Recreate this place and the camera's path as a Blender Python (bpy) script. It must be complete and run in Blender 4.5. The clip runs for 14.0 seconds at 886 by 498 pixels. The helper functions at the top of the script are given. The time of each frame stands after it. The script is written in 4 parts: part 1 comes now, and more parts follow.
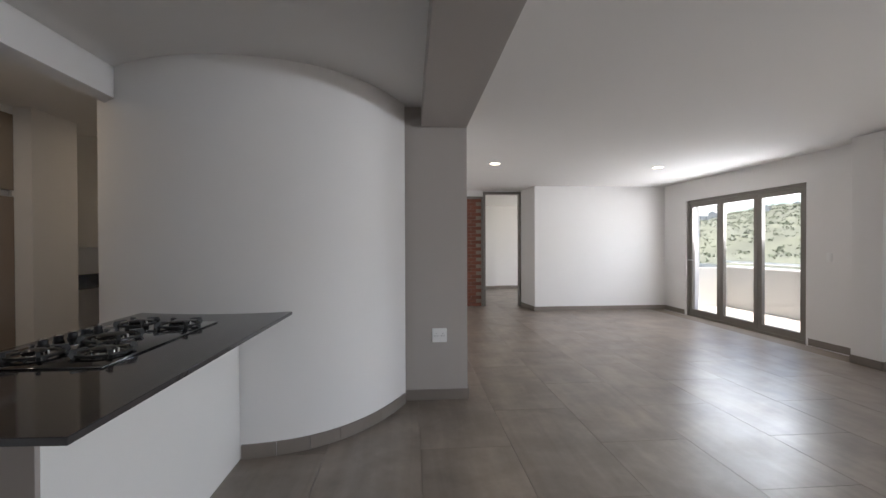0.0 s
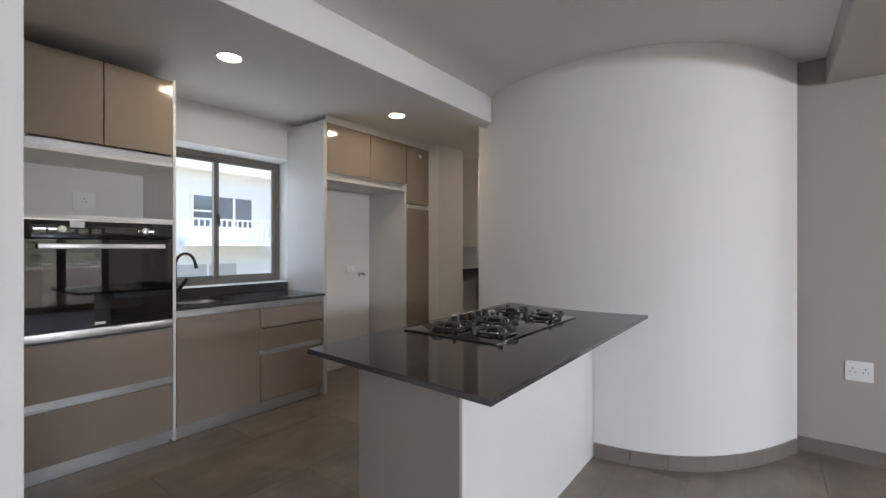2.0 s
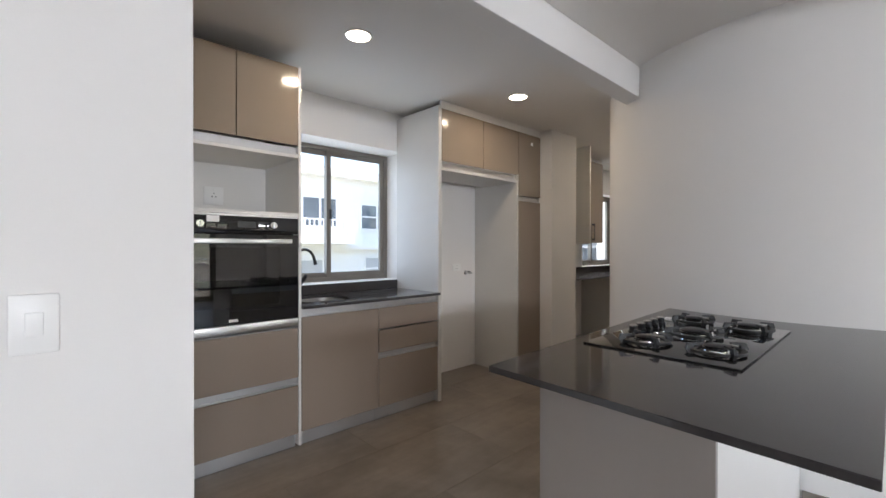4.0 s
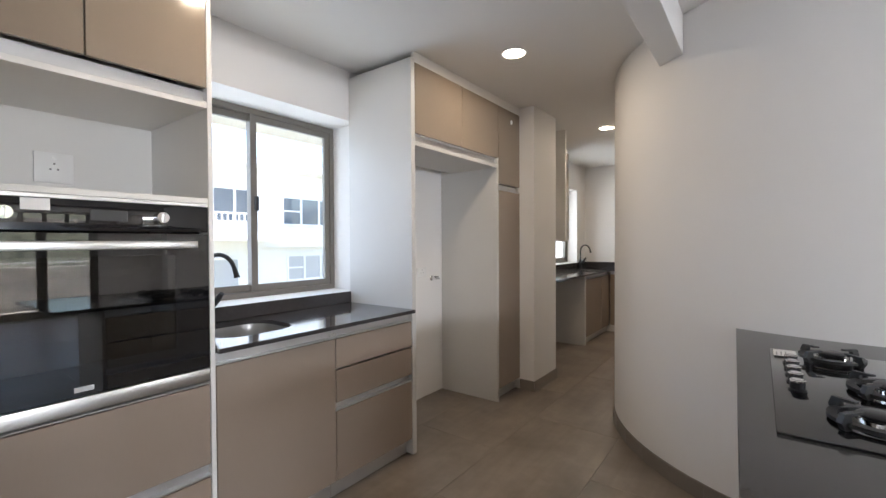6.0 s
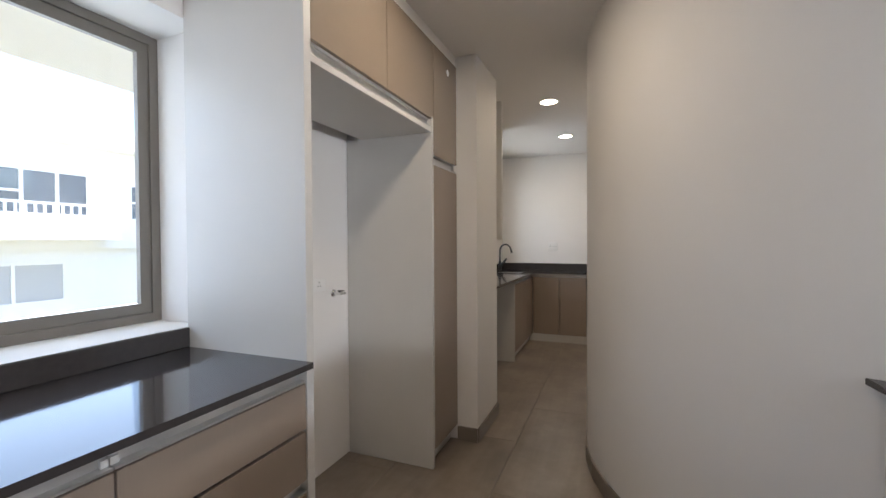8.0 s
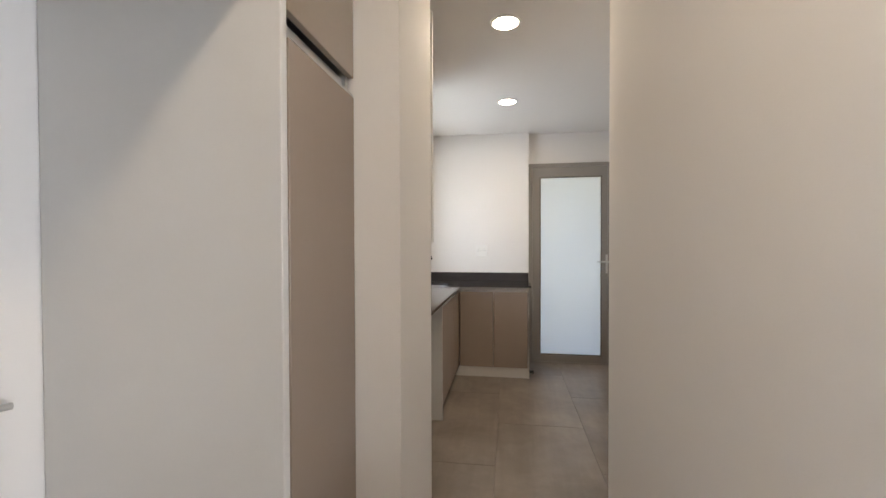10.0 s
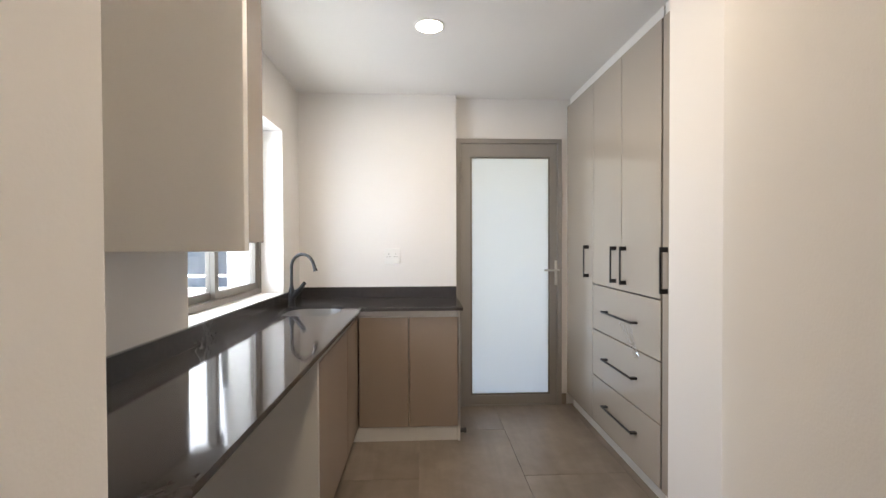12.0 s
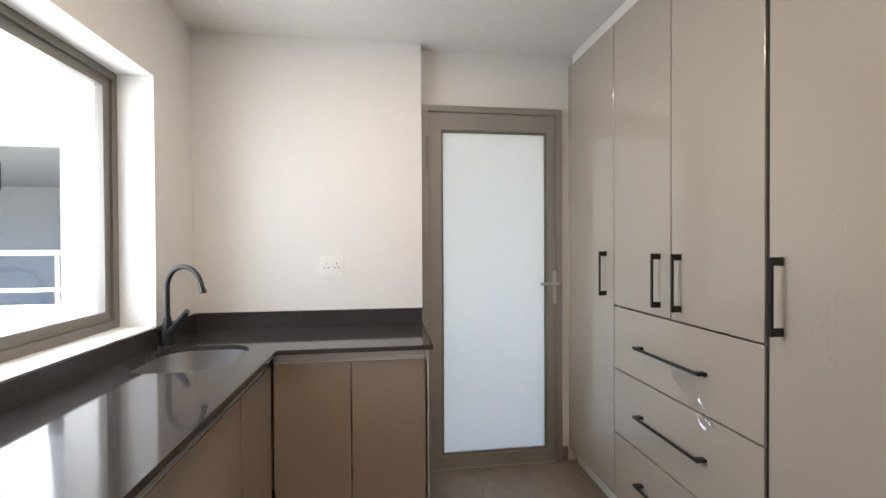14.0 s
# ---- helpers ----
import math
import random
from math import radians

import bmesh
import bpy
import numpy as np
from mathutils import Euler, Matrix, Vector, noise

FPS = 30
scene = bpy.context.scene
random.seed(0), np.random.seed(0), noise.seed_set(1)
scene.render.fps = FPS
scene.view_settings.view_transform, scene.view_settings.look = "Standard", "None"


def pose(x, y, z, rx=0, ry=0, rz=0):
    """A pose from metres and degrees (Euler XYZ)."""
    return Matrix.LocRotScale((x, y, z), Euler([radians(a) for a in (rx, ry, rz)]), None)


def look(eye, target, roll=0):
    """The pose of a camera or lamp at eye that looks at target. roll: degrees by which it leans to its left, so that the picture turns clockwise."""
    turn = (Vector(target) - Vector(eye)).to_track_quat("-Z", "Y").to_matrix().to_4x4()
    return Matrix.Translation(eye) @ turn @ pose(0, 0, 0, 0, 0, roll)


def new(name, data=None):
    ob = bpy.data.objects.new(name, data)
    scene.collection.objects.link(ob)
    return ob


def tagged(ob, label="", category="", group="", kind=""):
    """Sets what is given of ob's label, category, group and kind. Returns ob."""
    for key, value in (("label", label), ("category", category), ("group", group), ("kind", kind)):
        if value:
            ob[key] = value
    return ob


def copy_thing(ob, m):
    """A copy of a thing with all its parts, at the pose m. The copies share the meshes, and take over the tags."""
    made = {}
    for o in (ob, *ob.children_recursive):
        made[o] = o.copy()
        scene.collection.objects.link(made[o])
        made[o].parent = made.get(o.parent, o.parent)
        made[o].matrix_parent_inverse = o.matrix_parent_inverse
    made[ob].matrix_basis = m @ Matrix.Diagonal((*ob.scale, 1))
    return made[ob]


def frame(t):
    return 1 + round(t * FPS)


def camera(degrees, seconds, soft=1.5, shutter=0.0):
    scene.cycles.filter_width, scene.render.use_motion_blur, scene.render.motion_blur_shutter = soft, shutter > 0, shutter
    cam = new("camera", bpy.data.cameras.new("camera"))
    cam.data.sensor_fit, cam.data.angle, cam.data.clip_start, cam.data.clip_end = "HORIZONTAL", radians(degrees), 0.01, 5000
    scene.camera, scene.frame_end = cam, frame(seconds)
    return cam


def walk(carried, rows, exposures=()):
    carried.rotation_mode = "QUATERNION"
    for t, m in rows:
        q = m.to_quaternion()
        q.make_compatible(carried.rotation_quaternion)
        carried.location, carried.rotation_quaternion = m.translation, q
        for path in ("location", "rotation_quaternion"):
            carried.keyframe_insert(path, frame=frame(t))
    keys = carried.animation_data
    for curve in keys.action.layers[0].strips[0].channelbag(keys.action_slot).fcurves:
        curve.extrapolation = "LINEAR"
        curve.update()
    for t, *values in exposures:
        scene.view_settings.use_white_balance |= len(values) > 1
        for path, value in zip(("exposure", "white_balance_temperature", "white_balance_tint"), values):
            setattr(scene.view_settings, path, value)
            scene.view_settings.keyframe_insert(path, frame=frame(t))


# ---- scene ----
EXP = (2.45, 2.95, 3.2, 3.78, 3.65, 4.48, 4.3)
LAMP_W = 0.38
cam = camera(92.5, 14.0)
PATH = [
    (0, (0.606, 0.364, 1.318), (0.759, 2.358, 1.3), -0.2),
    (0.5, (0.56, 0.383, 1.314), (0.357, 2.373, 1.297), -0.2),
    (1, (0.509, 0.414, 1.302), (-0.053, 2.334, 1.292), -0.3),
    (1.5, (0.472, 0.432, 1.295), (-0.449, 2.207, 1.291), -0.1),
    (2, (0.427, 0.405, 1.291), (-0.796, 1.988, 1.29), 0.0),
    (2.5, (0.365, 0.36, 1.28), (-1.033, 1.79, 1.279), 0.1),
    (3, (0.245, 0.309, 1.274), (-1.225, 1.666, 1.264), 0.1),
    (5.5, (-0.801, 0.643, 1.285), (-2.118, 2.148, 1.265), -0.5),
    (6, (-0.993, 0.76, 1.31), (-2.19, 2.362, 1.278), -0.3),
    (6.5, (-1.172, 0.892, 1.291), (-2.272, 2.562, 1.262), -0.4),
    (7, (-1.372, 1.066, 1.294), (-2.369, 2.8, 1.264), -0.5),
    (7.5, (-1.55, 1.289, 1.287), (-2.431, 3.084, 1.259), -0.5),
    (8, (-1.746, 1.59, 1.297), (-2.498, 3.443, 1.262), -0.3),
    (8.5, (-1.92, 1.926, 1.299), (-2.548, 3.824, 1.263), -0.2),
    (11, (-2.324, 3.686, 1.321), (-2.448, 5.682, 1.294), -0.2),
    (11.5, (-2.299, 4.001, 1.312), (-2.328, 6.001, 1.286), -0.2),
    (12, (-2.303, 4.316, 1.327), (-2.212, 6.314, 1.298), -0.2),
    (12.5, (-2.271, 4.587, 1.326), (-2.118, 6.581, 1.3), -0.3),
    (13, (-2.264, 4.814, 1.314), (-2.076, 6.805, 1.294), -0.2),
    (13.5, (-2.272, 5.033, 1.323), (-2.045, 7.02, 1.303), -0.2),
    (14, (-2.246, 5.238, 1.343), (-1.983, 7.22, 1.323), -0.3),
]
walk(cam, [(t, look(eye, target, roll)) for t, eye, target, roll in PATH],
     exposures=[(0, EXP[0]), (1.5, EXP[1]), (3, EXP[2]), (6, EXP[3]), (8.5, EXP[4]), (11, EXP[5]), (14, EXP[6])])

# ---- world, sun and lamps ----
world = bpy.data.worlds.new("sky")
world.use_nodes = True
scene.world = world
wn = world.node_tree
sky = wn.nodes.new("ShaderNodeTexSky")
sky.sky_type, sky.sun_disc = "NISHITA", False
sky.sun_elevation, sky.sun_rotation = radians(78), radians(160)
wn.links.new(sky.outputs[0], wn.nodes["Background"].inputs[0])
wn.nodes["Background"].inputs[1].default_value = 0.06
sun = new("sun", bpy.data.lights.new("sun", "SUN"))
sun.data.energy, sun.data.angle, sun.data.color = 2.5, radians(0.5), (1, 0.95, 0.88)
az, el = radians(160), radians(78)
sun.matrix_world = look((30 * math.sin(az) * math.cos(el), 30 * math.cos(az) * math.cos(el), 30 * math.sin(el)), (0, 0, 0))

# added area lamps in the openings, standing in for sky light
def sky_fill(name, eye, target, wide, high, watts, tone):
    lamp = new(name, bpy.data.lights.new(name, "AREA"))
    lamp.data.shape, lamp.data.size, lamp.data.size_y, lamp.data.energy, lamp.data.color = "RECTANGLE", wide, high, watts, tone
    lamp.matrix_world = look(eye, target)


sky_fill("door_sky_fill", (5.99, -0.55, 1.84), (0, 0.6, 1.2), 2.8, 0.5, 28.0, (0.85, 0.90, 1.0))
sky_fill("door_sky_fill", (5.99, 6.75, 1.74), (0, 6.75, 1.2), 2.3, 0.7, 18.0, (0.90, 0.93, 1.0))
sky_fill("window_sky_fill", (-3.66, 2.18, 1.56), (0, 2.18, 1.3), 1.2, 1.1, 0.7, (0.62, 0.76, 1.0))
sky_fill("window_sky_fill", (-3.66, 6.69, 1.54), (0, 6.69, 1.3), 1.1, 1.0, 1.2, (0.86, 0.92, 1.0))
sky_fill("bedroom_sky_fill", (5.95, 11.3, 1.25), (0, 11.3, 1.25), 2.8, 2.0, 9.0, (1.0, 0.96, 0.93))

CEIL = 2.49
LAMPS = [(-2.25, 1.687), (-2.23, 3.166), (-2.273, 5.314), (-2.267, 6.605), (1.82, 6.4), (4.36, 6.55)]
for lx, ly in LAMPS:
    lamp = new("downlight_glow", bpy.data.lights.new("downlight_glow", "AREA"))
    lamp.data.shape, lamp.data.size, lamp.data.energy, lamp.data.color = "DISK", 0.13, LAMP_W, (1.0, 0.80, 0.58)
    lamp.location = (lx, ly, CEIL - 0.012)


# ---- materials ----
def mat(name, base, rough=0.5, metal=0.0, grain=0.06, scale=6.0, bump=0.05, fine=180.0, spec=0.5, vary=0.0, coat=0.0, stretch=(1, 1, 1)):
    """A surface with two scales of colour variation, fine relief, uneven gloss and a change from piece to piece."""
    m = bpy.data.materials.new(name)
    m.use_nodes = True
    nt = m.node_tree
    n, ln = nt.nodes, nt.links
    b = n["Principled BSDF"]
    co = n.new("ShaderNodeTexCoord")
    mp = n.new("ShaderNodeMapping")
    mp.inputs["Scale"].default_value = stretch
    ln.new(co.outputs["Object"], mp.inputs[0])
    big, small = n.new("ShaderNodeTexNoise"), n.new("ShaderNodeTexNoise")
    big.inputs["Scale"].default_value, big.inputs["Detail"].default_value = scale, 6
    small.inputs["Scale"].default_value, small.inputs["Detail"].default_value = fine, 3
    ln.new(mp.outputs[0], big.inputs["Vector"])
    ln.new(mp.outputs[0], small.inputs["Vector"])
    add = n.new("ShaderNodeMath")
    add.operation = "MULTIPLY_ADD"
    add.inputs[1].default_value = 0.35
    ln.new(small.outputs[0], add.inputs[0])
    ln.new(big.outputs[0], add.inputs[2])
    last = add.outputs[0]
    if vary:
        info = n.new("ShaderNodeObjectInfo")
        more = n.new("ShaderNodeMath")
        more.operation = "MULTIPLY_ADD"
        more.inputs[1].default_value = vary
        ln.new(info.outputs["Random"], more.inputs[0])
        ln.new(last, more.inputs[2])
        last = more.outputs[0]
    ramp = n.new("ShaderNodeMapRange")
    ramp.inputs[1].default_value, ramp.inputs[2].default_value = 0.35, 1.0 + vary
    ramp.inputs[3].default_value, ramp.inputs[4].default_value = 1 - grain, 1 + grain
    ln.new(last, ramp.inputs[0])
    mix = n.new("ShaderNodeVectorMath")
    mix.operation = "SCALE"
    mix.inputs[0].default_value = base
    ln.new(ramp.outputs[0], mix.inputs["Scale"])
    ln.new(mix.outputs[0], b.inputs["Base Color"])
    rr = n.new("ShaderNodeMapRange")
    rr.inputs[1].default_value, rr.inputs[2].default_value = 0.3, 0.7
    rr.inputs[3].default_value, rr.inputs[4].default_value = max(0.02, rough * 0.85), min(1, rough * 1.15)
    ln.new(big.outputs[0], rr.inputs[0])
    ln.new(rr.outputs[0], b.inputs["Roughness"])
    b.inputs["Metallic"].default_value = metal
    b.inputs["Specular IOR Level"].default_value = spec
    b.inputs["Coat Weight"].default_value = coat
    b.inputs["Coat Roughness"].default_value = 0.04
    if bump:
        bp = n.new("ShaderNodeBump")
        bp.inputs["Strength"].default_value, bp.inputs["Distance"].default_value = bump, 0.002
        ln.new(small.outputs[0], bp.inputs["Height"])
        ln.new(bp.outputs[0], b.inputs["Normal"])
    return m


def tile_mat():
    """Taupe porcelain with cloudy stains and long faint streaks that break at the joints, satin glazed."""
    m = mat("porcelain_tile", (0.224, 0.184, 0.15), 0.35, grain=0.1, scale=3.0, bump=0.0, spec=0.8, fine=45, vary=0.3)
    nt = m.node_tree
    n, ln = nt.nodes, nt.links
    co, info, shift = n.new("ShaderNodeTexCoord"), n.new("ShaderNodeObjectInfo"), n.new("ShaderNodeVectorMath")
    push = n.new("ShaderNodeMath")
    push.operation, push.inputs[1].default_value = "MULTIPLY", 57.0
    ln.new(info.outputs["Random"], push.inputs[0])
    ln.new(co.outputs["Object"], shift.inputs[0])
    ln.new(push.outputs[0], shift.inputs[1])
    b = n["Principled BSDF"]
    colour = b.inputs["Base Color"].links[0].from_socket
    for stretch, scale, lo, hi, span in (((1, 1, 1), 2.4, 0.74, 1.18, (0.34, 0.68)), ((9, 0.8, 1), 1.6, 0.88, 1.1, (0.3, 0.7)), ((1, 1, 1), 14.0, 0.92, 1.06, (0.3, 0.7))):
        mp, sc, rg, mu = n.new("ShaderNodeMapping"), n.new("ShaderNodeTexNoise"), n.new("ShaderNodeMapRange"), n.new("ShaderNodeVectorMath")
        mp.inputs["Scale"].default_value = stretch
        sc.inputs["Scale"].default_value, sc.inputs["Detail"].default_value, sc.inputs["Distortion"].default_value = scale, 8, 0.5
        ln.new(shift.outputs[0], mp.inputs[0])
        ln.new(mp.outputs[0], sc.inputs["Vector"])
        ln.new(sc.outputs[0], rg.inputs[0])
        rg.inputs[1].default_value, rg.inputs[2].default_value = span
        rg.inputs[3].default_value, rg.inputs[4].default_value = lo, hi
        mu.operation = "SCALE"
        ln.new(colour, mu.inputs[0])
        ln.new(rg.outputs[0], mu.inputs["Scale"])
        colour = mu.outputs[0]
    ln.new(colour, b.inputs["Base Color"])
    return m


def glass_mat(name, rough=0.0, tint=(1, 1, 1), gloss=0.035):
    m = bpy.data.materials.new(name)
    m.use_nodes = True
    n, ln = m.node_tree.nodes, m.node_tree.links
    n.remove(n["Principled BSDF"])
    tr, gl, fr, mx = n.new("ShaderNodeBsdfTransparent"), n.new("ShaderNodeBsdfGlossy"), n.new("ShaderNodeLayerWeight"), n.new("ShaderNodeMixShader")
    pw, sc = n.new("ShaderNodeMath"), n.new("ShaderNodeMath")
    pw.operation, sc.operation = "POWER", "MULTIPLY_ADD"
    pw.inputs[1].default_value, sc.inputs[1].default_value, sc.inputs[2].default_value = 5, 0.85, gloss
    tr.inputs[0].default_value = (*tint, 1)
    gl.inputs["Roughness"].default_value = rough
    fr.inputs[0].default_value = 0.5
    ln.new(fr.outputs["Facing"], pw.inputs[0])
    ln.new(pw.outputs[0], sc.inputs[0])
    ln.new(sc.outputs[0], mx.inputs[0])
    ln.new(tr.outputs[0], mx.inputs[1])
    ln.new(gl.outputs[0], mx.inputs[2])
    ln.new(mx.outputs[0], n["Material Output"].inputs[0])
    return m


def frosted_mat():
    m = bpy.data.materials.new("frosted_glass")
    m.use_nodes = True
    n, ln = m.node_tree.nodes, m.node_tree.links
    b = n["Principled BSDF"]
    b.inputs["Base Color"].default_value, b.inputs["Roughness"].default_value = (0.82, 0.83, 0.82, 1), 0.3
    t, mx = n.new("ShaderNodeBsdfTranslucent"), n.new("ShaderNodeMixShader")
    t.inputs[0].default_value = (0.74, 0.72, 0.69, 1)
    mx.inputs[0].default_value = 0.7
    ln.new(b.outputs[0], mx.inputs[1])
    ln.new(t.outputs[0], mx.inputs[2])
    ln.new(mx.outputs[0], n["Material Output"].inputs[0])
    return m


def glow_mat(name, colour, strength):
    m = bpy.data.materials.new(name)
    m.use_nodes = True
    b = m.node_tree.nodes["Principled BSDF"]
    b.inputs["Emission Color"].default_value, b.inputs["Emission Strength"].default_value = (*colour, 1), strength
    return m


WHITE = mat("white_wall_paint", (0.805, 0.787, 0.768), 0.75, grain=0.02, scale=1.3, bump=0.12, fine=260)
CEILW = mat("ceiling_paint", (0.81, 0.79, 0.765), 0.85, grain=0.02, scale=1.0, bump=0.06, fine=220)
GREIGE = mat("greige_wall_paint", (0.43, 0.395, 0.365), 0.7, grain=0.03, scale=1.5, bump=0.12, fine=260)
TILE = tile_mat()
GROUT = mat("grout", (0.26, 0.22, 0.18), 0.9, bump=0.2)
SKIRT = mat("skirting_tile", (0.215, 0.185, 0.16), 0.4, grain=0.12, scale=4, vary=0.2)
TAUPE = mat("taupe_gloss_board", (0.285, 0.23, 0.176), 0.13, grain=0.035, scale=2.5, bump=0.015, fine=90, coat=0.35)
TAUPE_M = mat("taupe_satin_board", (0.285, 0.225, 0.18), 0.36, grain=0.05, scale=2.5, bump=0.03, fine=160, stretch=(1, 1, 0.15))
STONE_G = mat("greige_gloss_board", (0.405, 0.36, 0.31), 0.13, grain=0.02, scale=2.0, bump=0.01, fine=60, coat=0.4)
ENDP = mat("taupe_matt_board", (0.33, 0.295, 0.27), 0.45, grain=0.03, scale=3, bump=0.03, fine=200)
CARC = mat("grey_melamine", (0.60, 0.585, 0.56), 0.36, grain=0.03, scale=3, bump=0.03, fine=200)
CARC_W = mat("white_melamine", (0.76, 0.745, 0.72), 0.36, grain=0.02, scale=3, bump=0.02, fine=200)
ALU_P = mat("satin_aluminium_profile", (0.66, 0.66, 0.66), 0.36, metal=0.85, grain=0.04, bump=0.02)
QUARTZ = mat("charcoal_quartz", (0.045, 0.041, 0.042), 0.08, grain=0.15, scale=40, bump=0.0, fine=500)
BLACKG = mat("black_glass", (0.006, 0.006, 0.007), 0.03, grain=0.05, bump=0.0, spec=0.9, coat=0.2)
IRON = mat("cast_iron", (0.012, 0.012, 0.012), 0.45, grain=0.2, bump=0.2)
BLACKM = mat("matt_black_metal", (0.018, 0.018, 0.02), 0.38, metal=0.3, grain=0.1, bump=0.03)
STEEL = mat("brushed_steel", (0.62, 0.61, 0.59), 0.35, metal=1.0, grain=0.06, scale=3, bump=0.05, fine=90, stretch=(1, 0.05, 1))
CHROME = mat("chrome", (0.8, 0.8, 0.8), 0.08, metal=1.0, grain=0.02, bump=0.0)
FRAME = mat("bronze_grey_aluminium", (0.19, 0.172, 0.15), 0.42, metal=0.2, grain=0.04, bump=0.03)
FRAME_L = mat("grey_aluminium", (0.30, 0.28, 0.26), 0.42, metal=0.2, grain=0.04, bump=0.03)
PLAST = mat("white_plastic", (0.84, 0.835, 0.82), 0.35, grain=0.01, bump=0.0)
DARKP = mat("dark_plastic", (0.03, 0.03, 0.03), 0.4, grain=0.05, bump=0.0)
GLASS = glass_mat("clear_glass")
OVENG = glass_mat("oven_glass", 0.01, (0.25, 0.25, 0.25), 0.12)
FROST = frosted_mat()
LED = glow_mat("led_diffuser", (1.0, 0.86, 0.68), 2.5)
EXTW = mat("white_render", (0.79, 0.775, 0.75), 0.85, grain=0.04, scale=0.7, bump=0.2, fine=60)
# white render dimmed in colour, for the parapet's shaded inner face
EXTP = mat("dimmed_white_render", (0.5, 0.49, 0.465), 0.85, grain=0.05, scale=0.7, bump=0.2, fine=60)
# darker copy of the white render, with the gallery's shade put into its colour
EXTS = mat("shade_toned_render", (0.34, 0.345, 0.35), 0.85, grain=0.06, scale=0.7, bump=0.2, fine=60)
EXTG = mat("grey_render", (0.45, 0.45, 0.45), 0.85, grain=0.05, scale=0.7, bump=0.2, fine=60)
PAVE = mat("balcony_tile", (0.5, 0.46, 0.42), 0.6, grain=0.08, scale=2, vary=0.1)
WINDK = mat("far_window_glass", (0.12, 0.14, 0.16), 0.05, grain=0.2, bump=0.0, spec=0.8)
VELD = mat("dry_scrub_ground", (0.125, 0.128, 0.09), 0.95, grain=0.5, scale=0.06, bump=0.3, fine=1.2)
LEAF = mat("scrub_leaves", (0.102, 0.118, 0.072), 0.8, grain=0.5, scale=0.4, bump=0.3, fine=6)
ROADM = mat("pale_concrete", (0.5, 0.49, 0.47), 0.9, grain=0.1, scale=0.3, bump=0.2, fine=5)
BRICKM = mat("red_brown_clay", (0.19, 0.066, 0.038), 0.7, grain=0.3, scale=8, bump=0.4, fine=60, vary=0.8)
FILM = glass_mat("clear_plastic_film", 0.2, gloss=0.10)
BOWL = mat("satin_sink_steel", (0.36, 0.35, 0.335), 0.36, metal=1.0, grain=0.06, scale=3, bump=0.03, fine=90)


# ---- building helpers ----
def box(bm, x0, x1, y0, y1, z0, z1):
    v = [bm.verts.new((x, y, z)) for z in (z0, z1) for x, y in ((x0, y0), (x1, y0), (x1, y1), (x0, y1))]
    for f in ((3, 2, 1, 0), (4, 5, 6, 7), (0, 1, 5, 4), (1, 2, 6, 5), (2, 3, 7, 6), (3, 0, 4, 7)):
        bm.faces.new([v[i] for i in f])
    return bm


def block(x0, x1, y0, y1, z0, z1, bevel=0.0, seg=2):
    bm = box(bmesh.new(), x0, x1, y0, y1, z0, z1)
    if bevel:
        bmesh.ops.bevel(bm, geom=bm.edges[:], offset=bevel, segments=seg, profile=0.5, affect="EDGES")
    return bm


def boxes(*rows):
    bm = bmesh.new()
    for r in rows:
        box(bm, *r)
    return bm


def rod(bm, a, b, r, seg=16, r2=None):
    a, b = Vector(a), Vector(b)
    m = Matrix.Translation((a + b) / 2) @ (b - a).to_track_quat("Z", "Y").to_matrix().to_4x4()
    bmesh.ops.create_cone(bm, cap_ends=True, segments=seg, radius1=r, radius2=r if r2 is None else r2, depth=(b - a).length, matrix=m)
    return bm


def tube(points, r, seg=14):
    """A round tube swept along points."""
    bm = bmesh.new()
    rings = []
    pts = [Vector(p) for p in points]
    rs = r if isinstance(r, (list, tuple)) else [r] * len(pts)
    up = Vector((0, 1, 0)) if abs((pts[-1] - pts[0]).normalized().y) < 0.9 else Vector((1, 0, 0))
    for i, p in enumerate(pts):
        d = (pts[min(i + 1, len(pts) - 1)] - pts[max(i - 1, 0)]).normalized()
        s = d.cross(up).normalized()
        u = s.cross(d)
        rings.append([bm.verts.new(p + rs[i] * (math.cos(a) * s + math.sin(a) * u)) for a in np.linspace(0, 2 * math.pi, seg, endpoint=False)])
    for a, b in zip(rings, rings[1:]):
        for i in range(seg):
            bm.faces.new((a[i], a[(i + 1) % seg], b[(i + 1) % seg], b[i]))
    bm.faces.new(rings[0][::-1])
    bm.faces.new(rings[-1])
    return bm


def lathe(profile, at, seg=32):
    """Turns a profile of (radius, height) about the upright through at."""
    bm = bmesh.new()
    rings = [[bm.verts.new((at[0] + r * math.cos(a), at[1] + r * math.sin(a), at[2] + h)) for a in np.linspace(0, 2 * math.pi, seg, endpoint=False)] for r, h in profile]
    for a, b in zip(rings, rings[1:]):
        for i in range(seg):
            bm.faces.new((a[i], a[(i + 1) % seg], b[(i + 1) % seg], b[i]))
    bm.faces.new(rings[0][::-1])
    bm.faces.new(rings[-1])
    return bm


def prism(outline, z0, z1):
    bm = bmesh.new()
    lo, hi = [bm.verts.new((x, y, z0)) for x, y in outline], [bm.verts.new((x, y, z1)) for x, y in outline]
    bm.faces.new(lo[::-1])
    bm.faces.new(hi)
    for i in range(len(lo)):
        j = (i + 1) % len(lo)
        bm.faces.new((lo[i], lo[j], hi[j], hi[i]))
    return bm


